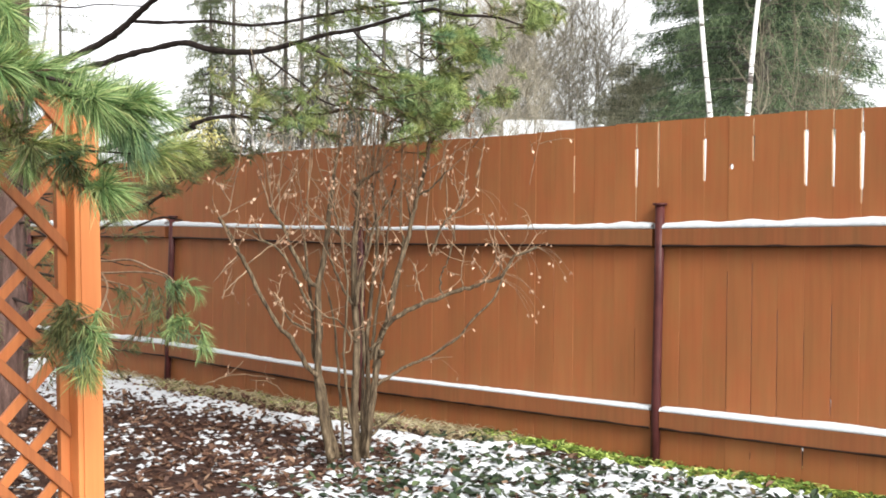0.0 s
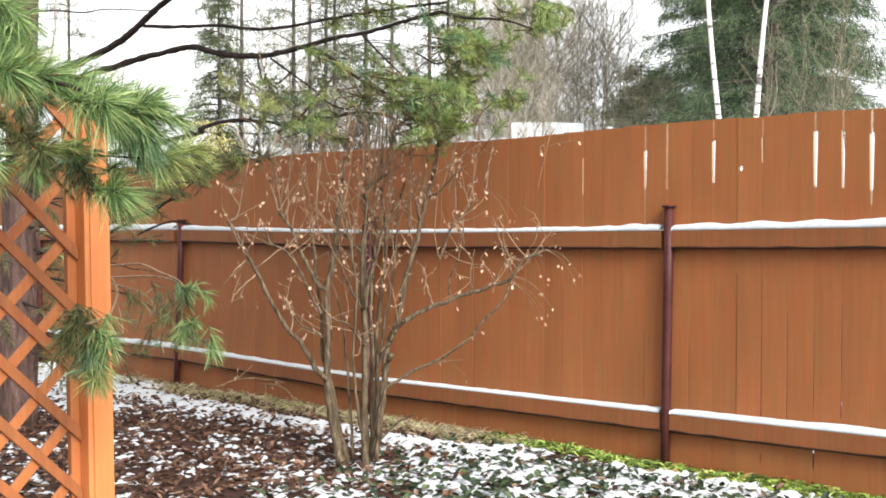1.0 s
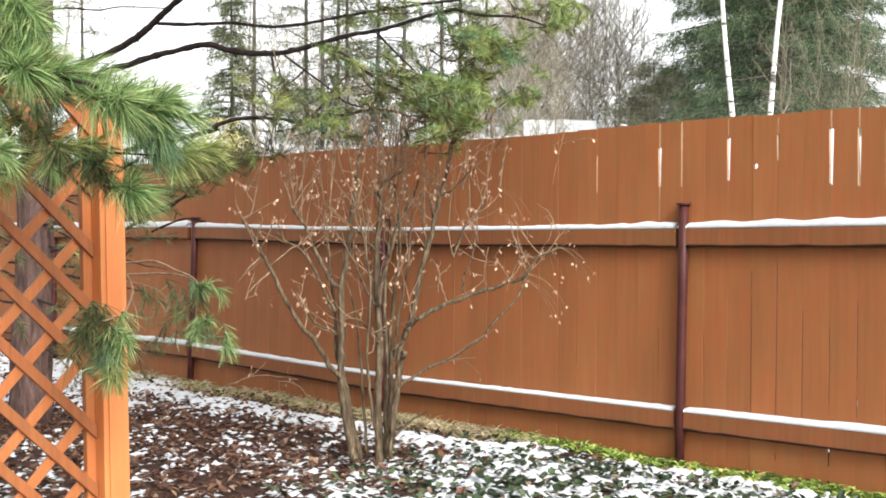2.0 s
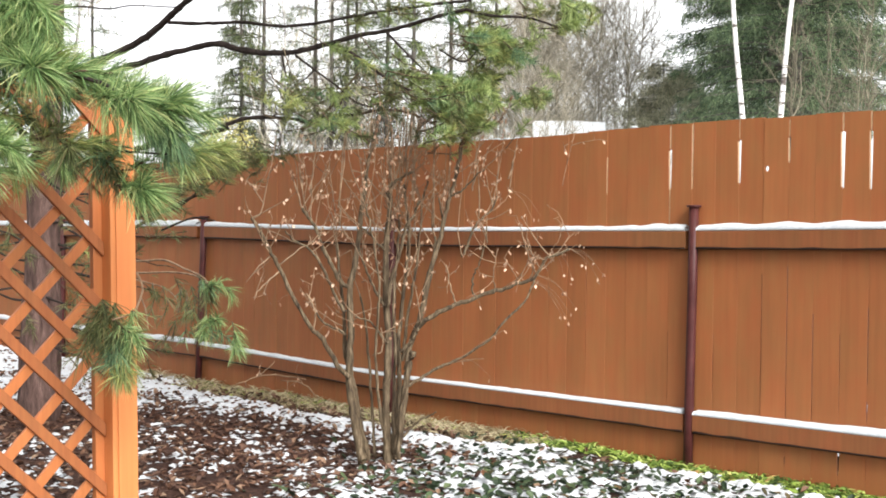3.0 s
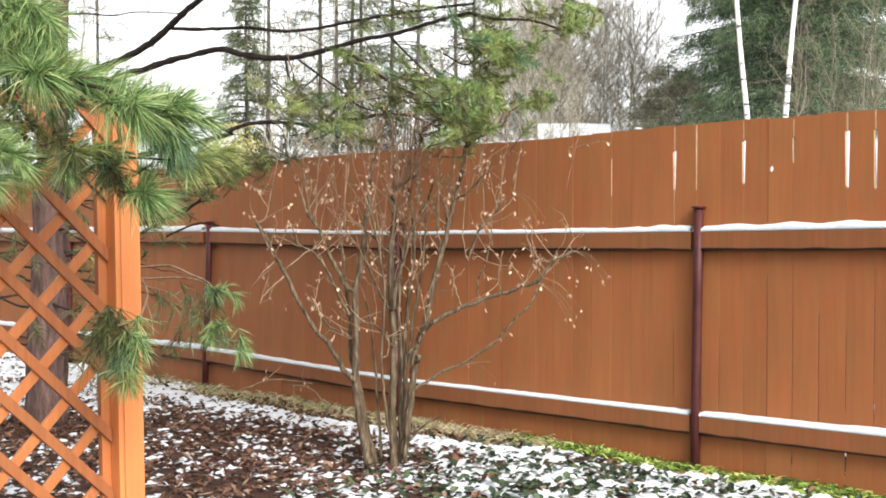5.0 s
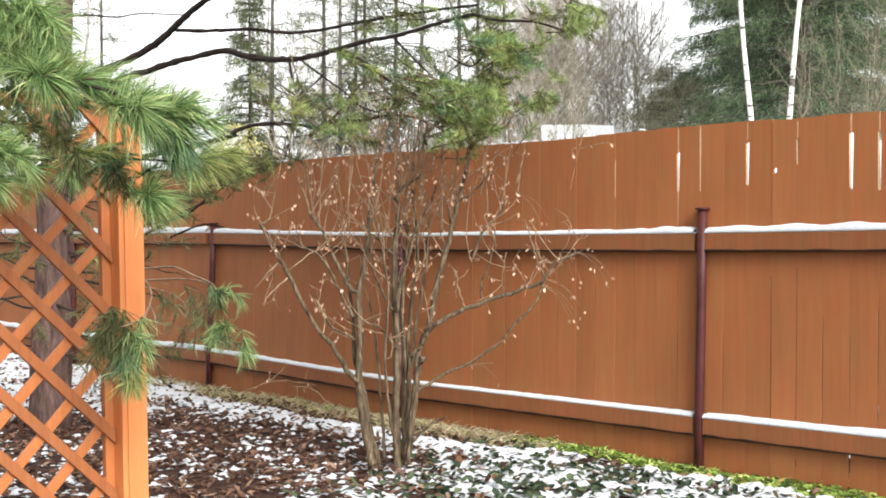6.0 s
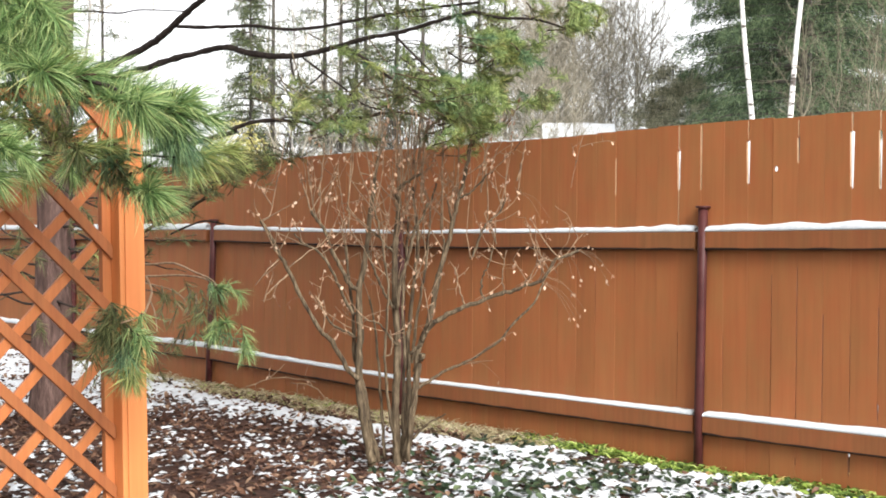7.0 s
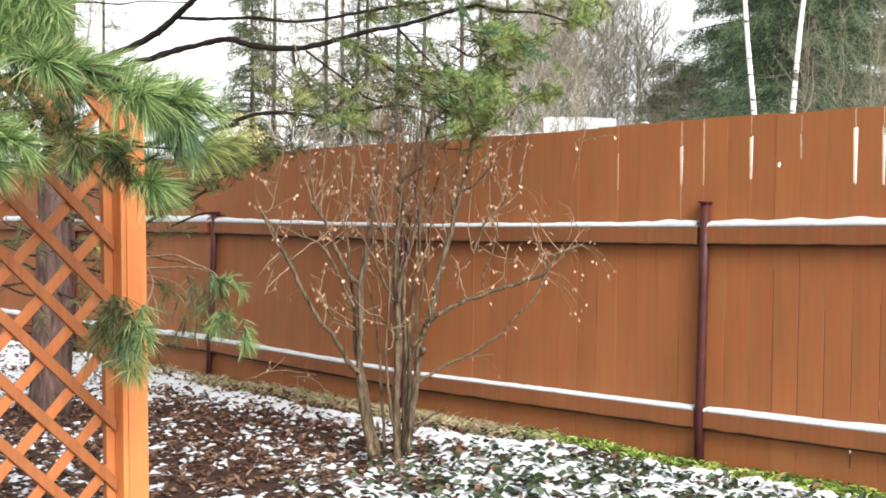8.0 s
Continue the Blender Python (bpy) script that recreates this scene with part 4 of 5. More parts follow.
brush(spot(-1.504, 0.150, 3.50), whither(0.7, 0.3, -0.3), n=170, length=0.13, stretch=0.12, lo=0.3, hi=1.3)
brush(spot(-1.536, 0.350, 3.70), whither(0.7, 0.2, 0), n=90, length=0.12, stretch=0.12, lo=0.3, hi=1.3, soup=old_soup)
brush(spot(-1.492, 0.301, 3.75), whither(0.4, 0.2, -0.3), n=60, length=0.1, stretch=0.12, lo=0.3, hi=1.3, soup=inner_soup)
brush(spot(-1.278, 0.234, 3.60), whither(0.7, 0.4, -0.5), n=90, length=0.10, stretch=0.14, lo=0.3, hi=1.3, soup=inner_soup)
brush(spot(-1.175, 0.256, 3.60), whither(1, 0.2, 0.1), n=70, length=0.12, stretch=0.14, lo=0.15, hi=0.7, soup=old_soup)
brush(spot(-1.357, 0.321, 3.75), whither(0.6, 0.3, 0.3), n=40, length=0.1, stretch=0.1, lo=0.4, hi=1.4, soup=old_soup)
brush(spot(-1.325, 0.182, 3.65), whither(0, 0.35, -1), n=130, length=0.1, stretch=0.1, lo=0.3, hi=1.2)
brush(spot(-1.298, 0.191, 3.70), whither(0.3, 0.3, -0.8), n=70, length=0.09, stretch=0.1, lo=0.3, hi=1.2, soup=shade_soup)
brush(spot(-1.166, 0.186, 3.60), whither(0.5, 0.4, -0.5), n=80, length=0.095, stretch=0.1, lo=0.4, hi=1.5, soup=shade_soup)
brush(spot(-1.114, 0.123, 3.55), whither(0.4, 0.4, -0.7), n=80, length=0.09, stretch=0.1, lo=0.3, hi=1.2, soup=inner_soup)
brush(spot(-1.192, 0.151, 3.60), whither(0.3, 0.4, -0.8), n=50, length=0.085, stretch=0.1, lo=0.3, hi=1.2, soup=inner_soup)
brush(spot(-1.036, 0.182, 3.50), whither(0.5, 0.5, 0.1), n=60, length=0.07, stretch=0.05, lo=0.4, hi=1.4)
brush(spot(-1.015, 0.107, 3.45), whither(0.85, 0.45, -0.12), n=230, length=0.145, stretch=0.08, lo=0.1, hi=1.15)
brush(spot(-1.038, 0.265, 4.20), whither(0.9, 0.2, 0.1), n=150, length=0.14, stretch=0.16, lo=0.25, hi=1.1, soup=old_soup)
brush(spot(-0.967, 0.292, 4.30), whither(1, 0.1, 0.1), n=110, length=0.11, stretch=0.14, lo=0.2, hi=1, soup=old_soup)
brush(spot(-1.078, 0.224, 4.20), whither(0.8, 0.2, -0.2), n=70, length=0.11, stretch=0.12, lo=0.3, hi=1.2)
brush(spot(-1.007, 0.243, 3.70), whither(0.6, 0.2, -0.6), n=150, length=0.115, stretch=0.12, lo=0.3, hi=1.3, soup=shade_soup)
brush(spot(-0.935, 0.242, 4.40), whither(1, 0.1, 0), n=50, length=0.08, stretch=0.12, lo=0.3, hi=1.1, soup=old_soup)
# fuller foliage behind them
for a, b, d in ((-1.299, 0.440, 3.75), (-1.068, 0.343, 3.75), (-1.354, 0.412, 3.75), (-1.520, 0.410, 3.75), (-1.410, 0.457, 3.75), (-0.966, 0.307, 3.75), (-1.467, 0.603, 3.75), (-1.549, 0.510, 3.75), (-1.393, 0.603, 3.75), (-1.632, 0.418, 3.75), (-1.207, 0.441, 3.75)):
    brush(spot(a, b, d), whither(rng.uniform(0.3, 1), rng.uniform(-0.2, 0.6), rng.uniform(-0.6, 0.15)), n=50, length=0.14, stretch=0.14, lo=0.3, hi=1.35, soup=shade_soup)
for a, b, d in ((-1.503, 0.347, 3.85), (-1.617, 0.374, 3.85), (-1.426, 0.292, 3.85), (-1.312, 0.265, 3.85), (-1.464, 0.226, 3.85), (-1.558, 0.168, 3.85), (-1.692, 0.223, 3.85), (-1.189, 0.257, 3.85), (-1.437, 0.376, 3.85), (-1.236, 0.219, 3.85)):
    brush(spot(a, b, d), whither(rng.uniform(0.3, 1), rng.uniform(-0.2, 0.6), rng.uniform(-0.6, 0.15)), n=40, length=0.115, stretch=0.14, lo=0.3, hi=1.35, soup=old_soup)
for a, b, d in ((-1.666, 0.592, 3.70), (-1.594, 0.665, 3.70), (-1.466, 0.666, 3.70), (-1.520, 0.566, 3.70), (-1.045, 0.401, 3.70), (-1.228, 0.489, 3.70), (-1.337, 0.505, 3.70), (-1.629, 0.466, 3.70), (-1.554, 0.269, 3.70), (-1.471, 0.197, 3.70), (-1.164, 0.453, 3.70), (-1.421, 0.684, 3.70), (-1.392, 0.550, 3.70)):
    brush(spot(a, b, d), whither(rng.uniform(0.3, 1), rng.uniform(-0.2, 0.6), rng.uniform(-0.6, 0.15)), n=80, length=0.135, stretch=0.14, lo=0.3, hi=1.35, soup=needle_soup)
# the low spray round the trellis post
limb(spot(-1.275, -0.182, 4.30), spot(-1.226, -0.229, 4.20), spot(-1.209, -0.274, 4.10), spot(-1.203, -0.307, 4.00), spot(-1.241, -0.324, 3.90), r0=0.0045, r1=0.003, mat=TWIG)
limb(spot(-1.234, -0.260, 4.20), spot(-1.199, -0.308, 4.15), spot(-1.176, -0.370, 4.10), r0=0.003, r1=0.002, mat=TWIG)
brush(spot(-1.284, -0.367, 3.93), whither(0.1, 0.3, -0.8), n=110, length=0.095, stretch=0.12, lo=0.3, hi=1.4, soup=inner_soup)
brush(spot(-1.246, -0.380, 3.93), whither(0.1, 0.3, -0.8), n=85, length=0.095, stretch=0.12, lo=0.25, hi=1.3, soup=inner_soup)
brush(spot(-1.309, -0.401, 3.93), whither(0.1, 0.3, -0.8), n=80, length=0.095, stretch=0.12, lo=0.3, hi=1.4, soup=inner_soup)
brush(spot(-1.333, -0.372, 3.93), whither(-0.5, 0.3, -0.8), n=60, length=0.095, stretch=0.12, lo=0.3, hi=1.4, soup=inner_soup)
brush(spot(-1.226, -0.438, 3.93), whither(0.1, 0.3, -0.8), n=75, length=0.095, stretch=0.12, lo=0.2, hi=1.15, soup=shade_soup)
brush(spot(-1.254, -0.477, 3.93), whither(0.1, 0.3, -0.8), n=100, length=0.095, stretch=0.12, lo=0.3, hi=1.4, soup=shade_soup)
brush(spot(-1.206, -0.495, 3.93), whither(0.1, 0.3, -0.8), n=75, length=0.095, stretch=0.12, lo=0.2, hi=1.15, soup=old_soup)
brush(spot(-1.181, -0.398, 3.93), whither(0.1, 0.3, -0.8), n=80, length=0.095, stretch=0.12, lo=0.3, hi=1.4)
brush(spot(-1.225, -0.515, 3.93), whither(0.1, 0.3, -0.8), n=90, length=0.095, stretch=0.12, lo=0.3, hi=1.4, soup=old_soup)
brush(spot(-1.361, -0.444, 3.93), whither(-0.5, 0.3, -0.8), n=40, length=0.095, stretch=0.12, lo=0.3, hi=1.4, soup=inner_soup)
brush(spot(-1.159, -0.376, 3.90), whither(0.8, 0.3, -0.5), n=60, length=0.08, stretch=0.08, lo=0.2, hi=1.1)
# the drooping whip between trellis and fence
limb(spot(-1.975, -0.183, 6.20), spot(-1.769, -0.193, 6.02), spot(-1.587, -0.180, 5.84), spot(-1.441, -0.215, 5.66), spot(-1.309, -0.245, 5.48), spot(-1.229, -0.283, 5.30), r0=0.007, r1=0.003, mat=TWIG)
limb(spot(-1.911, -0.245, 6.00), spot(-1.712, -0.247, 5.83), spot(-1.521, -0.233, 5.65), spot(-1.353, -0.237, 5.47), spot(-1.240, -0.268, 5.30), r0=0.006, r1=0.003, mat=TWIG)
limb(spot(-1.791, -0.274, 5.90), spot(-1.602, -0.306, 5.78), spot(-1.520, -0.321, 5.65), spot(-1.454, -0.341, 5.53), spot(-1.392, -0.383, 5.40), r0=0.004, r1=0.002, mat=TWIG)
brush(spot(-1.198, -0.272, 5.30), whither(0.7, 0.3, 0.1), n=70, length=0.08, stretch=0.1, lo=0.15, hi=1.25)
brush(spot(-1.232, -0.289, 5.30), whither(0.5, 0.4, -0.4), n=50, length=0.08, stretch=0.1, lo=0.15, hi=1.25, soup=shade_soup)
brush(spot(-1.231, -0.346, 5.30), whither(0.2, 0.4, -0.6), n=60, length=0.085, stretch=0.1, lo=0.15, hi=1.25, soup=inner_soup)
brush(spot(-1.127, -0.318, 5.30), whither(0.7, 0.3, -0.7), n=34, length=0.09, stretch=0.1, lo=0.15, hi=1.25)
brush(spot(-1.204, -0.436, 5.30), whither(0.1, 1, -0.1), n=90, length=0.085, stretch=0.1, lo=0.15, hi=1.25)
brush(spot(-1.256, -0.489, 5.30), whither(0, 0.4, -0.7), n=70, length=0.08, stretch=0.1, lo=0.15, hi=1.25)
brush(spot(-1.216, -0.501, 5.30), whither(0.2, 0.4, -0.7), n=50, length=0.08, stretch=0.1, lo=0.15, hi=1.25, soup=shade_soup)
brush(spot(-1.348, -0.425, 5.30), whither(0, 0.4, -0.8), n=26, length=0.08, stretch=0.1, lo=0.15, hi=1.25, soup=inner_soup)
brush(spot(-1.374, -0.387, 5.30), whither(0, 0.4, -0.8), n=18, length=0.07, stretch=0.1, lo=0.15, hi=1.25, soup=inner_soup)
brush(spot(-1.309, -0.425, 5.30), whither(0, 0.3, -0.6), n=50, length=0.085, stretch=0.1, lo=0.15, hi=1.25, soup=inner_soup)
brush(spot(-1.099, -0.538, 5.30), whither(0.35, 0.4, -0.9), n=46, length=0.095, stretch=0.1, lo=0.15, hi=1.25)
brush(spot(-1.116, -0.577, 5.30), whither(0.1, 0.4, -0.9), n=40, length=0.09, stretch=0.1, lo=0.15, hi=1.25)
brush(spot(-1.138, -0.526, 5.30), whither(0.4, 0.3, -0.3), n=30, length=0.08, stretch=0.1, lo=0.15, hi=1.25, soup=shade_soup)
brush(spot(-1.346, -0.529, 5.30), whither(0, 0.3, -0.7), n=16, length=0.07, stretch=0.1, lo=0.15, hi=1.25, soup=shade_soup)
for a, b, d in ((-1.480, -0.361, 5.50), (-1.506, -0.443, 5.50), (-1.371, -0.387, 5.50), (-1.451, -0.523, 5.50), (-1.535, -0.335, 5.50), (-1.413, -0.320, 5.50), (-1.344, -0.359, 5.50), (-1.329, -0.548, 5.50), (-1.491, -0.550, 5.50), (-1.561, -0.417, 5.50)):
    brush(spot(a, b, d), whither(rng.uniform(-0.3, 0.5), 0.3, rng.uniform(-1.0, -0.3)), n=16, length=0.08, stretch=0.12, lo=0.2, hi=1.2, twig_len=0.07, soup=inner_soup)
# dead twigs and dull sprays close about the trunk
for k in range(22):
    p = PINE + Vector((0.0, 0.0, rng.uniform(0.55, 1.75)))
    d = RIGHT * rng.choice((-1, 1)) * rng.uniform(0.5, 1) + NEAR * rng.uniform(-0.3, 0.8) - UP * rng.uniform(-0.1, 0.35)
    pts = [p]
    for j in range(5):
        d = (d.normalized() + Vector(rng.normal(0, 0.17, 3))).normalized()
        pts.append(pts[-1] + d * rng.uniform(0.10, 0.19))
        if j and rng.random() < 0.8:
            e = pts[-1] + (d + Vector(rng.normal(0, 0.6, 3))).normalized() * rng.uniform(0.1, 0.25)
            bough_twigs.tube([pts[-1], pts[-1].lerp(e, 0.5) + Vector((0, 0, 0.01)), e], (0.005, 0.004, 0.002), 4)
            if rng.random() < 0.55:
                tuft(inner_soup, e, e - pts[-1], 60, 0.09, 0.003, stretch=0.12, droop=0.2, hi=1.4)
    limb(*pts, r0=0.010, r1=0.004)
for a, b, d in ((-2.367, -0.119, 6.80), (-2.315, -0.251, 6.80), (-2.399, -0.320, 6.80), (-2.431, -0.487, 6.80), (-2.772, -0.125, 6.80), (-2.636, -0.206, 6.80), (-2.736, -0.358, 6.80), (-2.335, 0.049, 6.80), (-2.418, -0.019, 6.80), (-2.632, -0.625, 6.80), (-2.805, -0.159, 6.80), (-2.364, -0.419, 6.80), (-2.280, -0.351, 6.80), (-2.484, -0.254, 6.80)):
    brush(spot(a, b, d), whither(rng.uniform(-0.6, 0.8), 0.3, rng.uniform(-0.6, 0.1)), n=34, length=0.085, stretch=0.14, lo=0.2, hi=1.3, twig_len=0.2, soup=inner_soup)
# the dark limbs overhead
# unseen first limb, run through the added shading clumps
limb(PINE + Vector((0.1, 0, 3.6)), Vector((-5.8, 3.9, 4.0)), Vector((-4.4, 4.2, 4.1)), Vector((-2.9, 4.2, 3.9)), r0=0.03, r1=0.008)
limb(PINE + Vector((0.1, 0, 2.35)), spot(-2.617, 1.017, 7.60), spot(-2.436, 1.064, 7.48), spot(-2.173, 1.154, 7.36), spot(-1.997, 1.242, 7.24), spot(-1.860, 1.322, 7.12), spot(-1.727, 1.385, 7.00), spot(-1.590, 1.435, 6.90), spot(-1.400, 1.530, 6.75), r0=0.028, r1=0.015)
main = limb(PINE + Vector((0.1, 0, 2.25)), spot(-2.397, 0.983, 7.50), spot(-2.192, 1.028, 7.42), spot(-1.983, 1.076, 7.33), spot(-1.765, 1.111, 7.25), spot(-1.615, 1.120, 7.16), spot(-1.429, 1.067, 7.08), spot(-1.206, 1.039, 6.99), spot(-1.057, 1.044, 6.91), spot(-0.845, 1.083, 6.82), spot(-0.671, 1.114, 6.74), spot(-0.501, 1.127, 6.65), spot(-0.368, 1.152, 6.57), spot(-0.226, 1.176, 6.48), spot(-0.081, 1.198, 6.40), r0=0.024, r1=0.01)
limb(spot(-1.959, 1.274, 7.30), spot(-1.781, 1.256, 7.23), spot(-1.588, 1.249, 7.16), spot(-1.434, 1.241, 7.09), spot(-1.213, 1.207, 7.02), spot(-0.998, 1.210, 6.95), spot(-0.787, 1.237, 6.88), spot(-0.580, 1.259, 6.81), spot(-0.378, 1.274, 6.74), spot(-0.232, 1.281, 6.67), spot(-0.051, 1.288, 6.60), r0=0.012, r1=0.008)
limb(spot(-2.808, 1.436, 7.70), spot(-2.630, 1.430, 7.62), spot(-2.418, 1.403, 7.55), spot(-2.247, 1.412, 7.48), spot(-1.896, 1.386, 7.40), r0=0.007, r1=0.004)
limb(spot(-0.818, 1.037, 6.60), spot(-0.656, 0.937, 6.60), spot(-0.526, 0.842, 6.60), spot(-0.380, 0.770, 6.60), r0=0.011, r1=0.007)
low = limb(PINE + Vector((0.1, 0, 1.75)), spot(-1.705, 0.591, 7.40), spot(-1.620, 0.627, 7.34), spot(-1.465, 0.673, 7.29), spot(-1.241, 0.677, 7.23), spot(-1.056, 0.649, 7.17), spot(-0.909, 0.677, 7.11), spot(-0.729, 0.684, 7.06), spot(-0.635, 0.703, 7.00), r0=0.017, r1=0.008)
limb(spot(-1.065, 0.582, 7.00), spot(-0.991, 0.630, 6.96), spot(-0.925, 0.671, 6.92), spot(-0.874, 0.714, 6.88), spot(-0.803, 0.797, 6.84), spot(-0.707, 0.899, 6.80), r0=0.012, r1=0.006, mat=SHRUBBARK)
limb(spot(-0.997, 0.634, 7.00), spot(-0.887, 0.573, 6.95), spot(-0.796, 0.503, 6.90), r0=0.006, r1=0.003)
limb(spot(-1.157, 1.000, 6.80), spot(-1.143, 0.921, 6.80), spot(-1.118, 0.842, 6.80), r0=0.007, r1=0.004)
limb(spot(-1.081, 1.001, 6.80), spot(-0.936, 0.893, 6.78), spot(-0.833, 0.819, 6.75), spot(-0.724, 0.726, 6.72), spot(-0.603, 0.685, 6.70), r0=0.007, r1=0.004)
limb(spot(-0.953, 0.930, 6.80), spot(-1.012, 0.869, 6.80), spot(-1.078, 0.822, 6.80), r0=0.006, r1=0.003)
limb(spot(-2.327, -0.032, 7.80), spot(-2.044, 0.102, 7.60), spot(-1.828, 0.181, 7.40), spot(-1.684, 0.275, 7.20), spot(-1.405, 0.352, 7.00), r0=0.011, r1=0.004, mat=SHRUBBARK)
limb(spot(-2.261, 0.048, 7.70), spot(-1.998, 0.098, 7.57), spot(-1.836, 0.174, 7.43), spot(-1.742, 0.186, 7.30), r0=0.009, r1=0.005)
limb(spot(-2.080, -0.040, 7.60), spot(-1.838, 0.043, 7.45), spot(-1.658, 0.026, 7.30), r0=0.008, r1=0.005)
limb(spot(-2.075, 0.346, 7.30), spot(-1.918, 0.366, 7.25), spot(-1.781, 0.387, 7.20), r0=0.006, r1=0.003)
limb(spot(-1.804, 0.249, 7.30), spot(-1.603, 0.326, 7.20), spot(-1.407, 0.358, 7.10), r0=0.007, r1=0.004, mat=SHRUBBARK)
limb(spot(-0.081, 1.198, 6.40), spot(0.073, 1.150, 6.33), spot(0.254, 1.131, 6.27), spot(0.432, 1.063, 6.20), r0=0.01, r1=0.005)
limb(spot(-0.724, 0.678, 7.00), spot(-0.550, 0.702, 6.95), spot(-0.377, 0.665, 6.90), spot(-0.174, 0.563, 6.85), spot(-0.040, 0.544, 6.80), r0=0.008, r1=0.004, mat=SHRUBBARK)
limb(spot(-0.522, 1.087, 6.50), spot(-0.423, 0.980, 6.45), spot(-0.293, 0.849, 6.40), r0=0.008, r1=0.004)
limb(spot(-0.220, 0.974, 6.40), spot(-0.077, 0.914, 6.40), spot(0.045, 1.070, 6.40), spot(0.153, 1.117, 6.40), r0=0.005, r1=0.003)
limb_snow(main, 52, 76, 0.010)
limb_snow(low, 16, 30, 0.010)
limb_snow(low, 34, 42, 0.008)


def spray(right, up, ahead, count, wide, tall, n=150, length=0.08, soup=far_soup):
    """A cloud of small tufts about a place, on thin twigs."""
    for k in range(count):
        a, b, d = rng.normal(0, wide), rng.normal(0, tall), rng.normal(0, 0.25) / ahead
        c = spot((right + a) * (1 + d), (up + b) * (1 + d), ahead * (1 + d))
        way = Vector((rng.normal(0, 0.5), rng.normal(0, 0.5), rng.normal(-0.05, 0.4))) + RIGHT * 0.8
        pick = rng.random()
        # the shade and inner soups mix painted shading into the crown
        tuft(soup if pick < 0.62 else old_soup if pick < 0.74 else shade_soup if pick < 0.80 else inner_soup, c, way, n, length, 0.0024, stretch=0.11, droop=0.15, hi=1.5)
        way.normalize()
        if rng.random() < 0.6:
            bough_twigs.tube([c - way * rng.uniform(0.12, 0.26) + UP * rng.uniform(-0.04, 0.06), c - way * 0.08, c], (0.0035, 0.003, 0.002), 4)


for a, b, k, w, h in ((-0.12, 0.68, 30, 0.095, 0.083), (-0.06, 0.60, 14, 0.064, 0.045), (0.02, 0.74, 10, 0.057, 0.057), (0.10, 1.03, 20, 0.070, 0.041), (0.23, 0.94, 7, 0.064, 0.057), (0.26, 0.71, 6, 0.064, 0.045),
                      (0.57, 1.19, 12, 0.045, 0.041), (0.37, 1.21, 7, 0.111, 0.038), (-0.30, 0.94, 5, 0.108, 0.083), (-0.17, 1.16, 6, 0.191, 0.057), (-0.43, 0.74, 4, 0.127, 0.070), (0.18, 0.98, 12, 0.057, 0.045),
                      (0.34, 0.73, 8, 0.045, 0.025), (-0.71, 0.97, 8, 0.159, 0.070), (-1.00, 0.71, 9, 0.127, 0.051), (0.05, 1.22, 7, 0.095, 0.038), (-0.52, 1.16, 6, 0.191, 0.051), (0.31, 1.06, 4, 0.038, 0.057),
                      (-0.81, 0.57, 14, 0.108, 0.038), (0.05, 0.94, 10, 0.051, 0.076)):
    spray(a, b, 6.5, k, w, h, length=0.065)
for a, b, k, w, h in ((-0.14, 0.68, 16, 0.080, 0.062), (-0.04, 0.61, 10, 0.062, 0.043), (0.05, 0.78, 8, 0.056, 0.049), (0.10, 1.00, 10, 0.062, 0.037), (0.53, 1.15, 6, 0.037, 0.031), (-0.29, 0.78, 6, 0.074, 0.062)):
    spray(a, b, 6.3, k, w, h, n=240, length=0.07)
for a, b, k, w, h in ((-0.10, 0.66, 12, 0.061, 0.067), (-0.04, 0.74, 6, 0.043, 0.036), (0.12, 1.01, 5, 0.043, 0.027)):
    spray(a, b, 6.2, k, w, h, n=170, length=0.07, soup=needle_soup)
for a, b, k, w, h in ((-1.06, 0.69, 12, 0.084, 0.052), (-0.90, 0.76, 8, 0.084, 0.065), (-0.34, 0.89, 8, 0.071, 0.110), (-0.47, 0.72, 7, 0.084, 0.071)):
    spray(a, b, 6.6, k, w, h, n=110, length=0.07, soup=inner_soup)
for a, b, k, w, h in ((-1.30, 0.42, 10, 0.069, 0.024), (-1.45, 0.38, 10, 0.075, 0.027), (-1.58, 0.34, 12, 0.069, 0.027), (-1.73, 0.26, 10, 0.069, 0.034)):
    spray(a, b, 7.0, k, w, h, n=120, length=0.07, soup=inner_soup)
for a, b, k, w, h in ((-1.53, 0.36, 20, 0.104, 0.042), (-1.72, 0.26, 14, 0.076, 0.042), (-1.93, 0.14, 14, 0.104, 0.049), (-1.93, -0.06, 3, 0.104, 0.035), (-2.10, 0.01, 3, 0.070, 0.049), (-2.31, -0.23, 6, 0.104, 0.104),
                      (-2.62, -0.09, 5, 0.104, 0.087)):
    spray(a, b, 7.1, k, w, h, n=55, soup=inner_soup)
tagged(piece("needle_cover", needle_soup, NEEDLE, pine, "long fresh green pine needles", smooth=False), kind="stuff")
tagged(piece("under_needle_cover", shade_soup, BLUESHADENEEDLE, pine, "bluish-green needles darkened to paint underside shade", smooth=False), kind="stuff")
tagged(piece("inner_needle_cover", inner_soup, SHADENEEDLE, pine, "dull brownish-green needles darkened for inner shade", smooth=False), kind="stuff")
tagged(piece("old_needle_cover", old_soup, OLDNEEDLE, pine, "dull olive-yellow older needles", smooth=False), kind="stuff")
piece("crown", far_soup, FARNEEDLE, pine, "sprays of dull green needles", smooth=False)
tagged(piece("twig_spray", bough_twigs, SHRUBBARK, pine), kind="stuff")


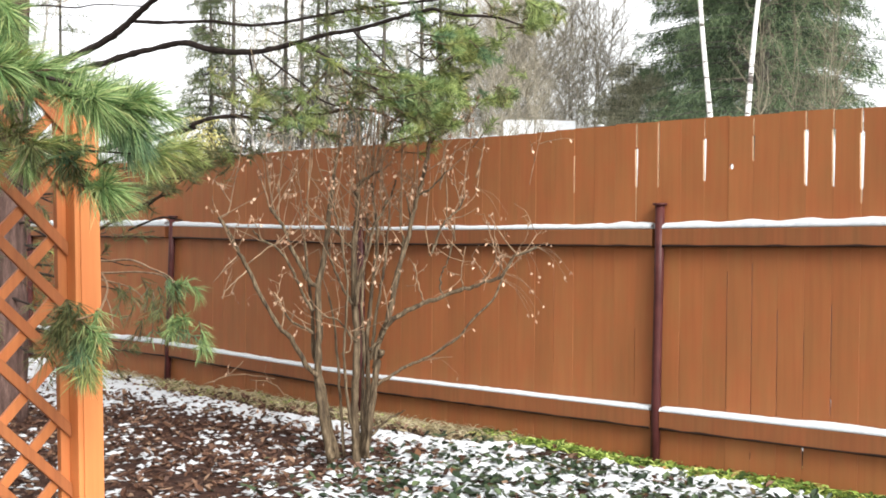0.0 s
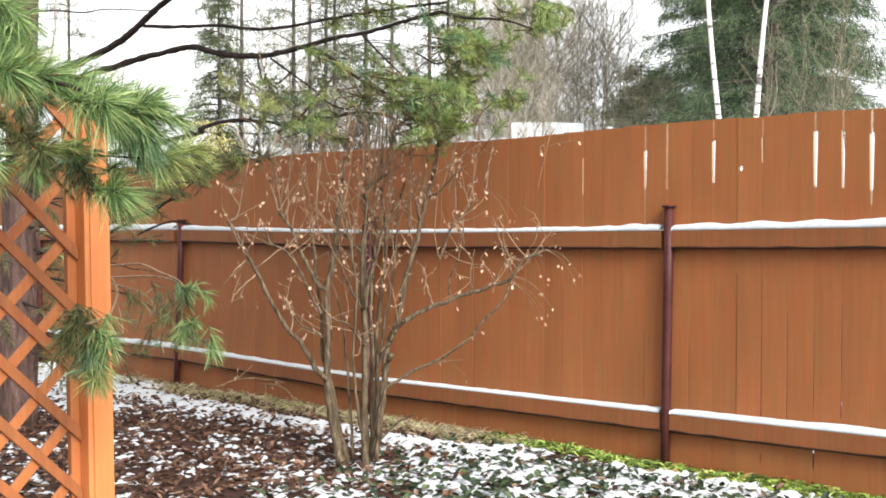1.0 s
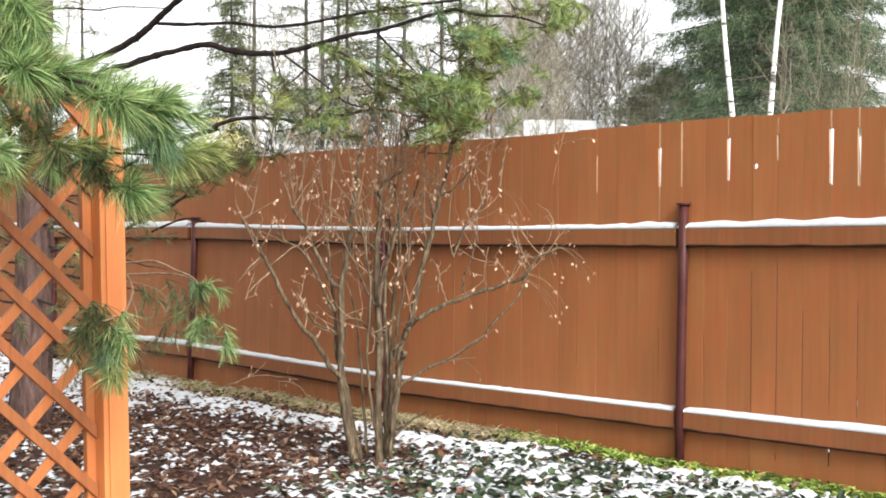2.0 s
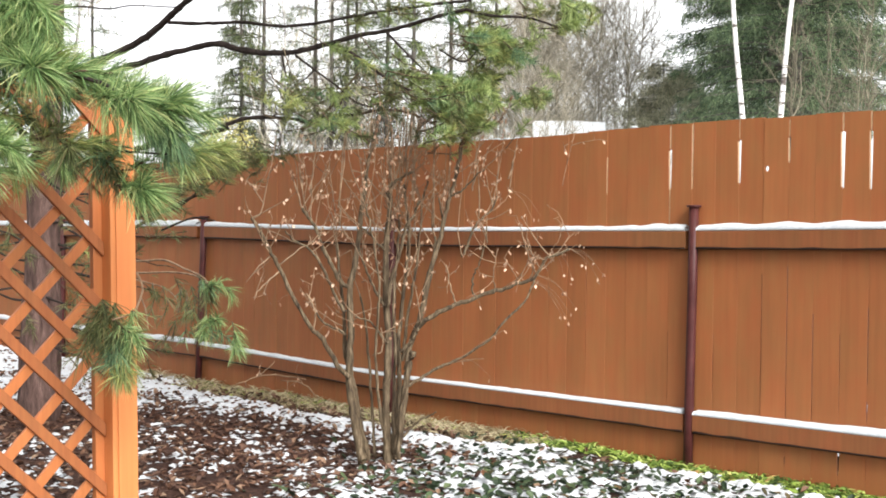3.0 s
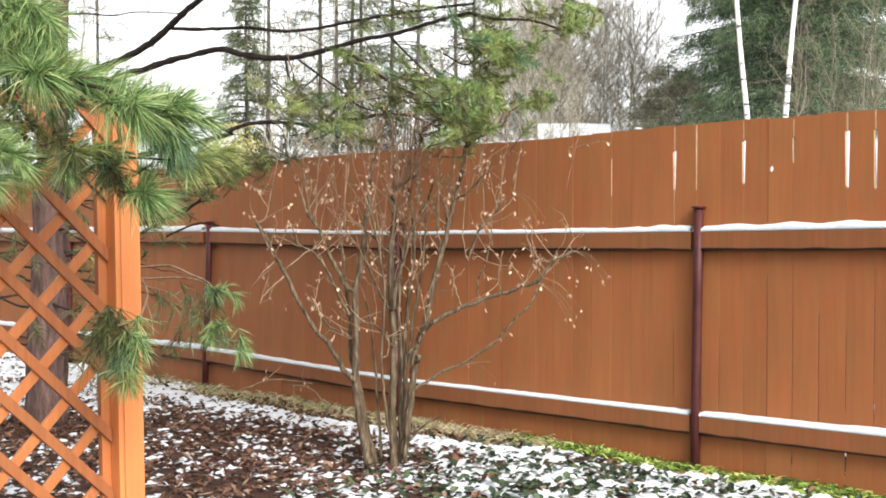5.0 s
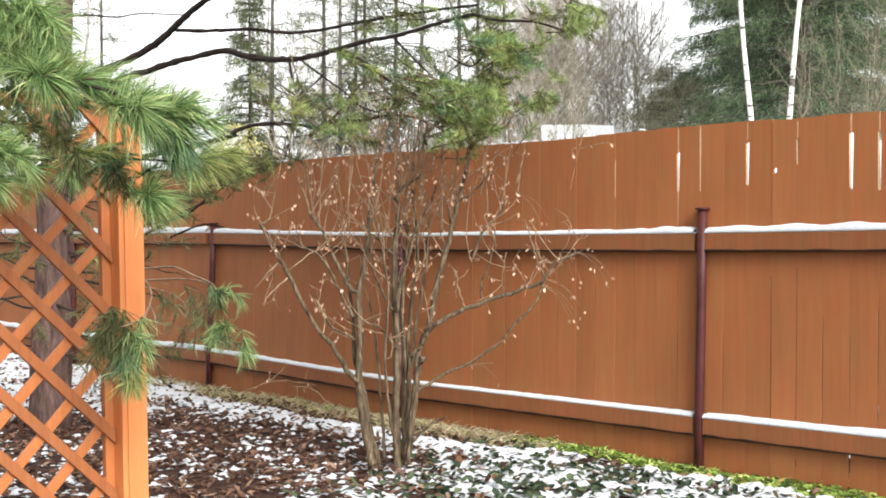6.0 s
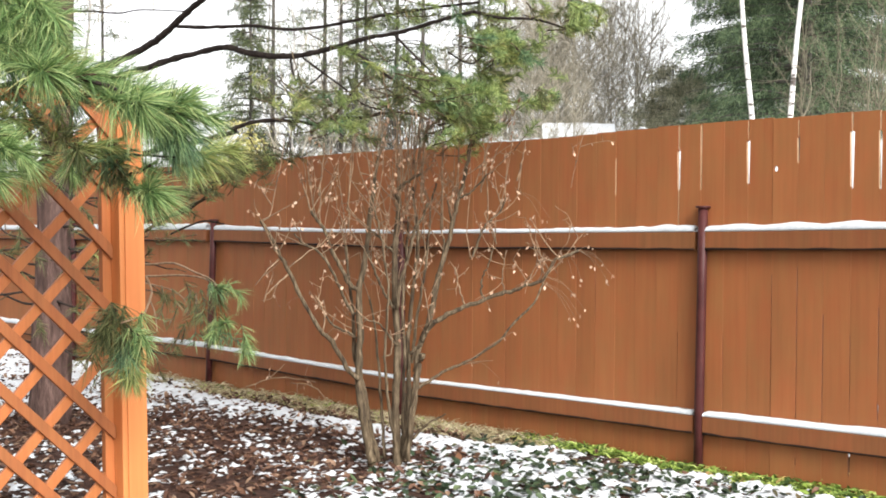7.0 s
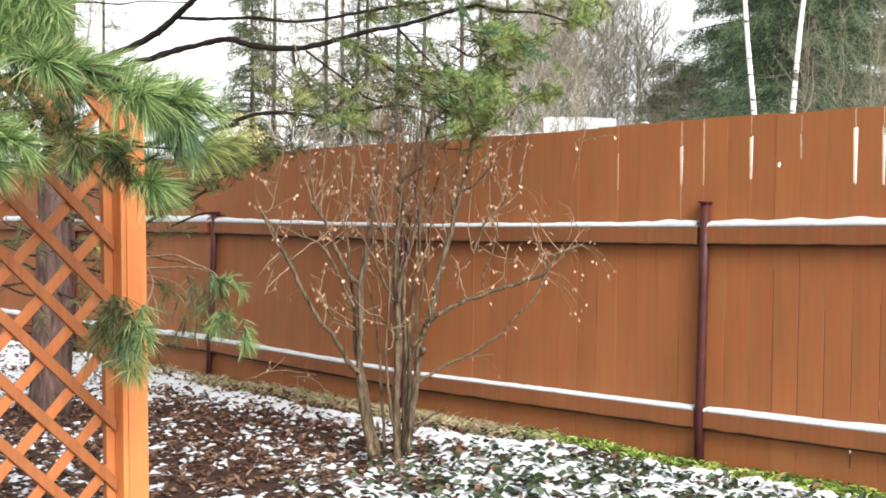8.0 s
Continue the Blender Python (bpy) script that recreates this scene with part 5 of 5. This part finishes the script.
# ---- beyond the fence ----
PALEBARK = mottled("pale_bark", (0.35, (0.10, 0.09, 0.08)), (0.5, (0.36, 0.34, 0.31)), (0.7, (0.58, 0.56, 0.52)), scale=4, rough=0.8, bump=0.3, dist=0.01, stretch=(2, 2, 1))
def bare_tree(name, height, r, mat, branches=22, twigs=5, spread=0.6, label="", rough=0.06, upright=0.4, sub=5, twig_mat=GREYTWIG, thick=0.0105, first=2.2):
    """Trunk with limbs, branchlets and fine shoots, standing at the origin."""
    root = thing(name, (0, 0, 0), label, "tree")
    line = [Vector((rough * 0.4 * height * 0.3 * math.sin(1.7 * i + r * 90), rough * height * 0.3 * math.cos(2.3 * i), height * i / 12)) for i in range(13)]
    line[0] = Vector((0, 0, -0.2))
    s = Soup()
    s.tube(line, taper(r, r * 0.12, 13), 7)
    piece("trunk", s, mat, root)
    s = Soup()

    def shoot(p, d, length, rad, depth):
        q, way, pts = p.copy(), d.normalized(), [p.copy()]
        for i in range(4):
            way = (way + Vector(rng.normal(0, 0.11, 3)) + Vector((0, 0, upright * 0.22))).normalized()
            q = q + way * length / 4
            pts.append(q.copy())
        s.tube(pts, taper(rad, rad * 0.35, 5), 3, False)
        if depth < 2:
            for k in range(sub if depth == 0 else twigs):
                i = rng.integers(1, 5)
                shoot(pts[i], way * 0.8 + Vector(rng.normal(0, 0.55, 3)), length * rng.uniform(0.35, 0.6), rad * 0.5, depth + 1)

    for k in range(branches):
        i = rng.uniform(first, 12)
        p = line[int(i)].lerp(line[min(12, int(i) + 1)], i % 1)
        a = rng.uniform(0, 2 * math.pi)
        d = Vector((math.cos(a) * spread, math.sin(a) * spread, rng.uniform(0.2, 0.9)))
        shoot(p, d, height * rng.uniform(0.12, 0.3) * (1.15 - i / 14), max(thick, r * 0.25), 0)
    piece("crown", s, twig_mat, root, "bare grey-brown branches")
    return root


def conifer(name, height, r, reach, first, mat, label, levels=30, per=7, density=16, droop=0.5, blade=0.22, bare=0.0, bough=0.02):
    """A spruce or pine: whorls of drooping boughs clad in short sprays."""
    root = thing(name, (0, 0, 0), label, "tree")
    s = Soup()
    s.tube([(0, 0, -0.2), (0.03, 0.02, height * 0.35), (0, 0.04, height * 0.7), (0, 0, height)], (r, r * 0.75, r * 0.4, 0.02), 8)
    piece("trunk", s, FARBARK, root)
    s, t = Soup(), Soup()
    for k in range(levels):
        u = k / (levels - 1)
        z = first + (height - first) * u ** 0.9
        for j in range(per):
            if rng.random() < bare:
                continue
            a = rng.uniform(0, 2 * math.pi)
            L = reach * (1 - u) ** 0.75 * rng.uniform(0.65, 1.15) + 0.15
            out = np.array([math.cos(a), math.sin(a), 0])
            n = max(4, int(density * L))
            f = rng.uniform(0.12, 1, n) ** 0.7
            base = np.array([0, 0, z]) + out * (f * L)[:, None]
            base[:, 2] += 0.12 * L * f - droop * rng.uniform(0.4, 1.7) * L * f ** 2 + rng.normal(0, 0.06, n)
            side = np.array([-out[1], out[0], 0]) * (rng.normal(0, 0.17, n) * L * (1.15 - f))[:, None]
            base += side
            way = out * 0.5 + side * 1.5 + rng.normal(0, 0.5, (n, 3)) - np.array([0, 0, 0.2])
            s.ribbons(base, way, blade * rng.uniform(0.6, 1.4, n), blade * 0.085, 0.4)
            s.ribbons(base, way + rng.normal(0, 0.5, (n, 3)), blade * rng.uniform(0.5, 1.1, n), blade * 0.075, 0.4)
            tip = np.array([0, 0, z]) + out * L
            t.tube([(0, 0, z), (out[0] * L * 0.5, out[1] * L * 0.5, z + 0.06 * L - droop * L * 0.25), (tip[0], tip[1], z + 0.12 * L - droop * L)], (bough, bough * 0.65, bough * 0.25), 3, False)
    piece("crown", s, mat, root, smooth=False)
    tagged(piece("bough_frame", t, FARBARK, root), kind="stuff")
    return root


def stand(ob, right, ahead, turn=0.0, size=1.0):
    p = spot(right, -1.34, ahead)
    ob.matrix_basis = pose(p.x, p.y, -0.1, 0, 0, turn) @ Matrix.Scale(size, 4)
    return ob


def again(ob, right, ahead, turn=0.0, size=1.0):
    p = spot(right, -1.34, ahead)
    c = copy_thing(ob, pose(p.x, p.y, -0.1, 0, 0, turn))
    c.scale = (size, size, size)
    return c


big = conifer("spruce_tree", 13.0, 0.16, 2.0, 3.45, SPRUCE, "tall dense dark green spruce with drooping boughs", levels=46, per=10, density=140, droop=0.2, blade=0.105)
tagged(stand(big, 5.42, 20.0), group="spruces behind the fence")
again(big, 7.3, 27.0, 80, 1.2)
again(big, 6.3, 23.5, 250, 1.12)
young = conifer("young_spruce", 5.2, 0.02, 1.3, 3.7, DULLNEEDLE, "young spruce with ragged grey-green top", levels=16, per=7, density=70, droop=0.12, blade=0.12, bough=0.006)
tagged(stand(young, 4.2, 26.0, 20), group="spruces behind the fence")
again(young, 4.62, 26.2, 220, 0.97)

# twin-stemmed birch
FOOT = spot(3.183, -1.337, 13.00)
birch = thing("birch_tree", (FOOT.x, FOOT.y, 0), "white twin-stemmed birch leaning apart", "tree")
for a, b in ((spot(2.966, 1.235, 13.00), spot(2.826, 2.699, 13.00)), (spot(3.386, 1.298, 13.00), spot(3.501, 2.699, 13.00))):
    s = Soup()
    o = Vector((FOOT.x, FOOT.y, 0))
    m1, m2 = a - o, b - o
    pts = smooth_path([Vector((0, 0, -0.1)) + (m1 * 0.03), m1 * 0.5 + Vector((0.02, 0, 0)), m1, m2, m2 + (m2 - m1) * 2.2 + Vector((0.1, 0.05, 0))], 8)
    s.tube(pts, taper(0.042, 0.018, len(pts)), 9)
    piece("stem", s, BIRCH, birch)

# grey thicket of bare trees
thin = bare_tree("bare_tree", 7.5, 0.023, GREYTWIG, branches=46, twigs=7, spread=0.5, label="leafless grey-brown young tree", upright=0.45, rough=0.022)
stand(thin, 2.8, 27.0)
wide = bare_tree("bare_tree", 8.5, 0.027, GREYTWIG, branches=50, twigs=7, spread=0.6, label="leafless grey-brown spreading tree", upright=0.35, rough=0.022)
stand(wide, 3.5, 26.5)
for ob, a, d, turn, size in ((thin, 1.9, 26.5, 70, 1.15), (thin, 4.0, 28, 140, 1.1), (wide, 3.15, 29.5, 210, 1.05), (wide, 1.6, 30, 190, 1.1), (thin, 3.35, 28, 250, 1.15), (wide, 3.75, 29, 60, 1.05), (wide, 2.1, 27, 40, 1.0), (wide, 2.5, 28, 100, 1.1), (thin, 1.0, 24, 300, 1.0),
                             (thin, 3.0, 27.5, 20, 1.1), (wide, 1.3, 26, 330, 1.0), (thin, 1.4, 29, 15, 1.1), (thin, 1.8, 31, 310, 1.2), (wide, 2.3, 33, 5, 1.2), (thin, 1.4, 27, 125, 1.1), (thin, 2.0, 26, 200, 1.1), (wide, 0.6, 28, 220, 1.0), (wide, 1.1, 29, 60, 1.1), (thin, 1.9, 29.5, 140, 1.2), (thin, 0.95, 27, 85, 1.05),
                             (thin, -4.3, 24, 20, 0.5), (wide, -3.7, 25, 75, 0.5), (thin, -3.2, 24, 130, 0.58), (wide, -2.6, 25, 190, 0.52), (thin, -2.2, 24, 240, 0.6), (wide, -1.7, 26, 300, 0.55), (thin, -1.2, 24, 350, 0.55), (wide, -0.8, 25, 15, 0.5), (thin, -0.3, 25, 50, 0.6), (wide, 0.2, 26, 100, 0.55), (wide, -4.0, 28, 145, 0.62), (thin, -2.9, 28, 95, 0.68), (wide, -1.5, 29, 215, 0.62), (thin, 1.62, 21, 33, 0.58), (wide, 1.35, 21.5, 75, 0.52), (thin, 1.85, 22, 15, 0.55),
                             (wide, -1.0, 30, 60, 1.0), (wide, -3.2, 32, 130, 1.0), (thin, -6.0, 30, 10, 1.1)):
    tagged(again(ob, a, d, turn, size), group="bare trees behind the fence")

# slender bare saplings before the spruces
slim = bare_tree("slim_sapling", 5.2, 0.013, DRABTWIG, branches=24, twigs=4, spread=0.5, label="leafless pale sapling before dark spruces", upright=0.5, rough=0.02, sub=4, twig_mat=DRABTWIG, thick=0.007, first=6.4)
tagged(stand(slim, 5.35, 16.0, 30), group="saplings before the spruces")
for a, d, turn, size in ((4.6, 17, 80, 1.0), (4.2, 15.5, 150, 0.9), (5.9, 17.5, 310, 1.0), (4.95, 16.5, 200, 1.0), (5.15, 15.8, 60, 0.92), (1.22, 20, 20, 0.78), (1.42, 20.5, 95, 0.75), (1.60, 20, 170, 0.7), (1.76, 21, 260, 0.72)):
    tagged(again(slim, a, d, turn, size), group="saplings before the spruces")

# the pine wood at the left
scots = conifer("pine_wood_tree", 13.0, 0.065, 1.5, 2.6, WOODNEEDLE, "slender forest pine with thin dull green crown", levels=28, per=5, density=32, droop=0.25, blade=0.13, bare=0.15, bough=0.012)
tagged(stand(scots, -4.8, 26.0), group="forest pines")
dark = conifer("forest_spruce", 7.2, 0.07, 0.75, 2.3, WOODNEEDLE, "slim dark forest spruce with ragged outline", levels=34, per=5, density=110, droop=0.3, blade=0.11)
stand(dark, -5.1, 25.0)
for a, d, turn, size in ((-3.2, 26, 170, 0.95), (-2.1, 28, 230, 1.05), (-1.4, 26, 290, 1.0), (-2.5, 33, 80, 1.1), (-0.6, 30, 140, 1.1), (-0.2, 34, 15, 1.2), (0.6, 33, 95, 1.1), (-11.3, 34, 130, 1.1)):
    tagged(again(scots, a, d, turn, size), group="forest pines")
sapling = bare_tree("forest_sapling", 5.2, 0.035, FARBARK, branches=34, twigs=5, spread=0.6, label="leafless dark sapling in the forest edge", rough=0.02, upright=0.4, twig_mat=FARBARK, thick=0.02)
tagged(stand(sapling, -4.2, 25.0), group="forest saplings")
for a, d, turn, size in ((-3.6, 26, 60, 0.9), (-3.0, 25, 140, 0.85), (-2.4, 26, 200, 0.95), (-1.9, 25, 260, 0.8), (-1.0, 26, 310, 0.8), (-4.6, 28, 100, 1.0), (-3.3, 29, 170, 1.05), (-2.1, 29, 10, 1.05)):
    tagged(again(sapling, a, d, turn, size), group="forest saplings")
for a, d, turn, size in ((-3.75, 27, 65, 1.0), (-2.85, 28, 155, 1.0), (-3.5, 32, 205, 1.15), ):
    tagged(again(scots, a, d, turn, size), group="forest pines")
pole = bare_tree("bare_birch", 11.0, 0.034, PALEBARK, branches=16, twigs=3, spread=0.4, label="slim pale forest birch without leaves", rough=0.03)
tagged(stand(pole, -4.0, 24.0), group="forest birches")
for a, d, turn, size in ((-3.3, 26, 40, 1.0), (-5.4, 29, 220, 1.1), (-10.72, 31, 10, 1.5), (-9.15, 32, 140, 1.0), (-3.9, 28, 75, 1.1)):
    tagged(again(pole, a, d, turn, size), group="forest birches")

# yellow bush
o = spot(-2.961, 0.973, 14.00)
bush = thing("yellow_bush", (o.x, o.y, 0), "bush with yellow autumn leaves behind the fence", "bush")
s, t = Soup(), Soup()
n = 3200
p = rng.normal(size=(n, 3)) * (0.15, 0.15, 0.4) + (0, 0, o.z - 0.45)
p[:, 2] = np.clip(p[:, 2], 0.3, o.z + 0.3)
s.leaves(p, rng.normal(size=(n, 3)), rng.uniform(0.025, 0.05, n), rng.uniform(0.014, 0.03, n), 0.006)
piece("foliage", s, YELLOWLEAF, bush, smooth=False)
for k in range(14):
    d = Vector(rng.normal(0, 0.4, 3))
    t.tube([(0, 0, -0.1), (d.x * 0.4, d.y * 0.4, 0.8), (d.x, d.y, o.z + 0.1 + d.z * 0.5)], (0.014, 0.01, 0.003), 4)
piece("branches", t, GREYTWIG, bush)

# shed with a snowy roof
o = spot(2.009, 0.000, 24.00)
shed = thing("shed", (o.x, o.y, -0.02), "small grey plank shed with snow-covered roof", "shed")
shed.rotation_euler = (0, 0, radians(40))
bm = bmesh.new()
box(bm, -0.72, 0.62, -0.75, 0.75, -0.1, 2.3)
part("wall", bm, SHEDWALL, shed)
bm = bmesh.new()
vs = [bm.verts.new(p) for p in ((-0.8, -0.85, 2.24), (0.7, -0.85, 2.24), (0.7, 0.8, 3.52), (-0.8, 0.8, 3.52), (-0.8, -0.85, 2.34), (0.7, -0.85, 2.34), (0.7, 0.8, 3.62), (-0.8, 0.8, 3.62))]
for q in ((3, 2, 1, 0), (4, 5, 6, 7), (0, 1, 5, 4), (1, 2, 6, 5), (2, 3, 7, 6), (3, 0, 4, 7)):
    bm.faces.new([vs[i] for i in q])
roof = part("roof", bm, SHEDWALL, shed)
s = Soup()
v, f = grid_mesh(np.linspace(-0.82, 0.72, 16), np.linspace(-0.86, 0.81, 14), lambda a, b: 2.345 + (b + 0.85) * 0.776 + 0.08 * np.clip(np.minimum(0.77 - abs(a + 0.05), 0.84 - abs(b + 0.025)) * 6, 0, 1) ** 0.5 + 0.04 * wave(a, b, 0.5))
s.add(v, f.tolist())
piece("snow", s, DEEPSNOW, roof, "smooth white snow cover")

# ---- fence pieces: posts, rails, boards, and the snow on the rails ----
bays = range(-5, 2)


def along(x, *heights):
    """A height between its values at the posts, from the farthest bay to the nearest."""
    return float(np.interp(x / BAY, bays, heights))


def upper_rail(x):
    return along(x, 1.30, 1.305, 1.312, 1.327, 1.308, 1.337, 1.380)


def lower_rail(x):
    return along(x, 0.26, 0.265, 0.272, 0.296, 0.258, 0.296, 0.348)


def fence_top(x):
    return float(np.interp(x + POST_X, (-12.0, -7.7, -6.8, -4.85, -4.3, -3.85, -2.8, -2.0), (1.895, 1.905, 1.918, 1.924, 1.94, 1.952, 1.953, 1.945)))


LEAN = {0: 0.6, -2: 3.0}
for k in bays:
    x = k * BAY
    z0 = float(level(POST_X + x, FENCE_Y))
    s = Soup()
    top = upper_rail(x) + (0.135 if k == 0 else 0.08)
    s.tube([(x, 0, z0 - 0.15), (x, 0, z0 + 0.5), (x + 0.002, 0, 1.0), (x, 0, top)], (0.0275, 0.0275, 0.0275, 0.0275), 14)
    post = piece("post", s, STEEL, fence, "dark maroon painted steel pipe post")
    post.matrix_basis = Matrix.Translation((x, 0, z0)) @ Matrix.Rotation(radians(LEAN.get(k, rng.normal(0, 0.3))), 4, "Y") @ Matrix.Translation((-x, 0, -z0))
    s = Soup()
    s.tube([(x, 0, top - 0.002), (x, 0, top + 0.004), (x, 0, top + 0.009), (x, 0, top + 0.012)], (0.038, 0.043, 0.043, 0.035), 14)
    piece("cap", s, STEEL, post)
    if k == bays[-1]:
        continue
    for height in (upper_rail, lower_rail):
        bm = bmesh.new()
        box(bm, x + 0.03, x + BAY - 0.03, -0.012, 0.032, -0.1, 0, 0.004)
        for q in bm.verts:
            q.co.z += height(q.co.x)
        rail = part("rail", bm, RAIL, fence)
        # uneven dark strip on the rail's bottom edge, painting in its shade
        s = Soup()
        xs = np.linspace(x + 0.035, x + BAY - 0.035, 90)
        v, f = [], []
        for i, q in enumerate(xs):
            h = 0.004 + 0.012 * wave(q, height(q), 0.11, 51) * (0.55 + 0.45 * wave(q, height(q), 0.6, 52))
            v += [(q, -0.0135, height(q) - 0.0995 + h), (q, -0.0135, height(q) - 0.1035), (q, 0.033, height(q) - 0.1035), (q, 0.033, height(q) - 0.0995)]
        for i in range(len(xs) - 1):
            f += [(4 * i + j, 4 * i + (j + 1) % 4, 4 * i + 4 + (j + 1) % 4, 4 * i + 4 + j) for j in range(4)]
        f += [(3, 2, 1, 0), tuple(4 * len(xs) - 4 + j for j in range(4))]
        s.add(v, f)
        piece("drip_edge", s, RAILSHADE, rail, "dark strip painting the shade under the rail")


def rail_snow(k, height, deep0, deep1):
    """A loaf of snow lying along one rail."""
    x0, x1 = POST_X + k * BAY + 0.032, POST_X + (k + 1) * BAY - 0.032
    xs = np.arange(x0, x1 + 0.001, (x1 - x0) / 130)
    prof = ((-0.013, 0.0), (-0.015, 0.22), (-0.012, 0.6), (-0.003, 0.88), (0.012, 1.0), (0.034, 0.95), (0.034, 0.0))
    v, f, m = [], [], len(prof)
    for i, x in enumerate(xs):
        z = height(x - POST_X)
        deep = deep0 + (deep1 - deep0) * i / (len(xs) - 1)
        h = deep * (0.78 + 0.34 * wave(x, z, 0.16, 31) + 0.2 * (wave(x, z, 0.05, 32) - 0.5)) * min(1, 0.7 + min(x - x0, x1 - x) * 25)
        v += [(x, FENCE_Y + a, z + 0.001 + h * b) for a, b in prof]
    for i in range(len(xs) - 1):
        f += [(i * m + j, i * m + (j + 1) % m, (i + 1) * m + (j + 1) % m, (i + 1) * m + j) for j in range(m)]
    f += [tuple(range(m)), tuple((len(xs) - 1) * m + j for j in range(m - 1, -1, -1))]
    s = Soup()
    s.add(v, f)
    tagged(piece("snow_strip", s, SNOW), "narrow loaf of snow lying on a fence rail", "snow", "snow on the rails")


for k, up0, up1, low0, low1 in ((-5, 0.05, 0.05, 0.04, 0.04), (-4, 0.05, 0.05, 0.045, 0.045), (-3, 0.05, 0.054, 0.04, 0.045), (-2, 0.040, 0.025, 0.032, 0.026), (-1, 0.024, 0.038, 0.023, 0.027), (0, 0.040, 0.048, 0.031, 0.038)):
    rail_snow(k, upper_rail, up0, up1)
    rail_snow(k, lower_rail, low0, low1)


def snow_clump(along_x, size):
    """A crumb of snow left on the board tops."""
    s, n = Soup(), 9
    ring = []
    for j, (h, k) in enumerate(((0.0, 1.0), (0.5, 0.9), (0.9, 0.5))):
        ring += [(size * k * math.cos(2 * math.pi * i / n) * (1 + 0.2 * rng.normal()), 0.011 * k * math.sin(2 * math.pi * i / n), h * 0.011) for i in range(n)]
    f = [(j * n + i, j * n + (i + 1) % n, j * n + n + (i + 1) % n, j * n + n + i) for j in range(2) for i in range(n)] + [tuple(2 * n + i for i in range(n)), tuple(range(n - 1, -1, -1))]
    s.add(ring, f)
    ob = piece("snow_clump", s, SNOW)
    ob.location = (along_x, FENCE_Y + BOARD_FRONT + 0.012, 0.001 + fence_top(along_x - POST_X))
    tagged(ob, "small crumb of snow on the fence top", "snow", "snow crumbs on the fence")


for a, b in ((-4.11, 0.03), (-4.95, 0.045), (-5.04, 0.03), (-5.32, 0.035), (-7.6, 0.04), (-7.4, 0.03), (-7.22, 0.02), (-6.92, 0.03), (-6.55, 0.025), (-5.2, 0.05), (-5.12, 0.035)):
    snow_clump(a, b)

plain = [board_mesh(w=w) for w in (0.1491, 0.1487, 0.1478)]
SEAM0, STEP = -3.841, 0.1496
SLITS = {0: (1.565, 1.80, 0.0112), 3: (1.58, 1.832, 0.0100), 5: (1.692, 1.837, 0.0075), 7: (1.547, 1.843, 0.0120), 8: (1.54, 1.844, 0.0090), 9: (1.53, 1.828, 0.0118)}
CRACKS = {0: (1.36, 1.94, 0.0050), 1: (1.56, 1.94, 0.0050), -3: (1.55, 1.78, 0.0036), 3: (1.83, 1.94, 0.0030), 5: (1.83, 1.93, 0.0034), 7: (1.84, 1.94, 0.0046), 8: (1.84, 1.94, 0.0042), 9: (1.46, 1.94, 0.0048)}
LOW = {8: (0.37, 0.47, 0.0042), 7: (0.065, 0.195, 0.0075), 6: (0.45, 0.49, 0.0038), 5: (0.08, 0.13, 0.005)}
DARK = {2: (0.35, 0.75, 0.0022), 4: (0.32, 1.1, 0.0026), 5: (0.32, 1.15, 0.003), 6: (0.32, 0.9, 0.0034), 7: (0.4, 0.8, 0.0022), 8: (0.55, 0.95, 0.003), 10: (0.5, 1.1, 0.0032), 0: (0.35, 0.75, 0.0022), -4: (0.5, 1.1, 0.003), -6: (0.8, 1.15, 0.002), -9: (0.3, 1.1, 0.002), -16: (0.3, 1.0, 0.003), -27: (0.6, 1.1, 0.003)}
for k in range(-82, 38):
    left = [d[k] for d in (SLITS, CRACKS, LOW, DARK) if k in d]
    right = [d[k + 1] for d in (SLITS, CRACKS, LOW, DARK) if k + 1 in d]
    hole = (0.0175, 1.669, 0.0135) if k == 4 else None
    bare = [[d[k + i] for d in (SLITS, CRACKS) if k + i in d] for i in (0, 1)]
    me = board_mesh(left, right, hole=hole, bare=bare) if left or right or hole else plain[rng.integers(3)]
    ob = new("board", me)
    ob.parent = fence
    x = SEAM0 + k * STEP - POST_X
    ob.matrix_basis = pose(x, BOARD_FRONT + rng.uniform(-0.0005, 0.002), rng.normal(0, 0.002) + fence_top(x + 0.07) - 1.94, 0, 0, rng.normal(0, 0.2))
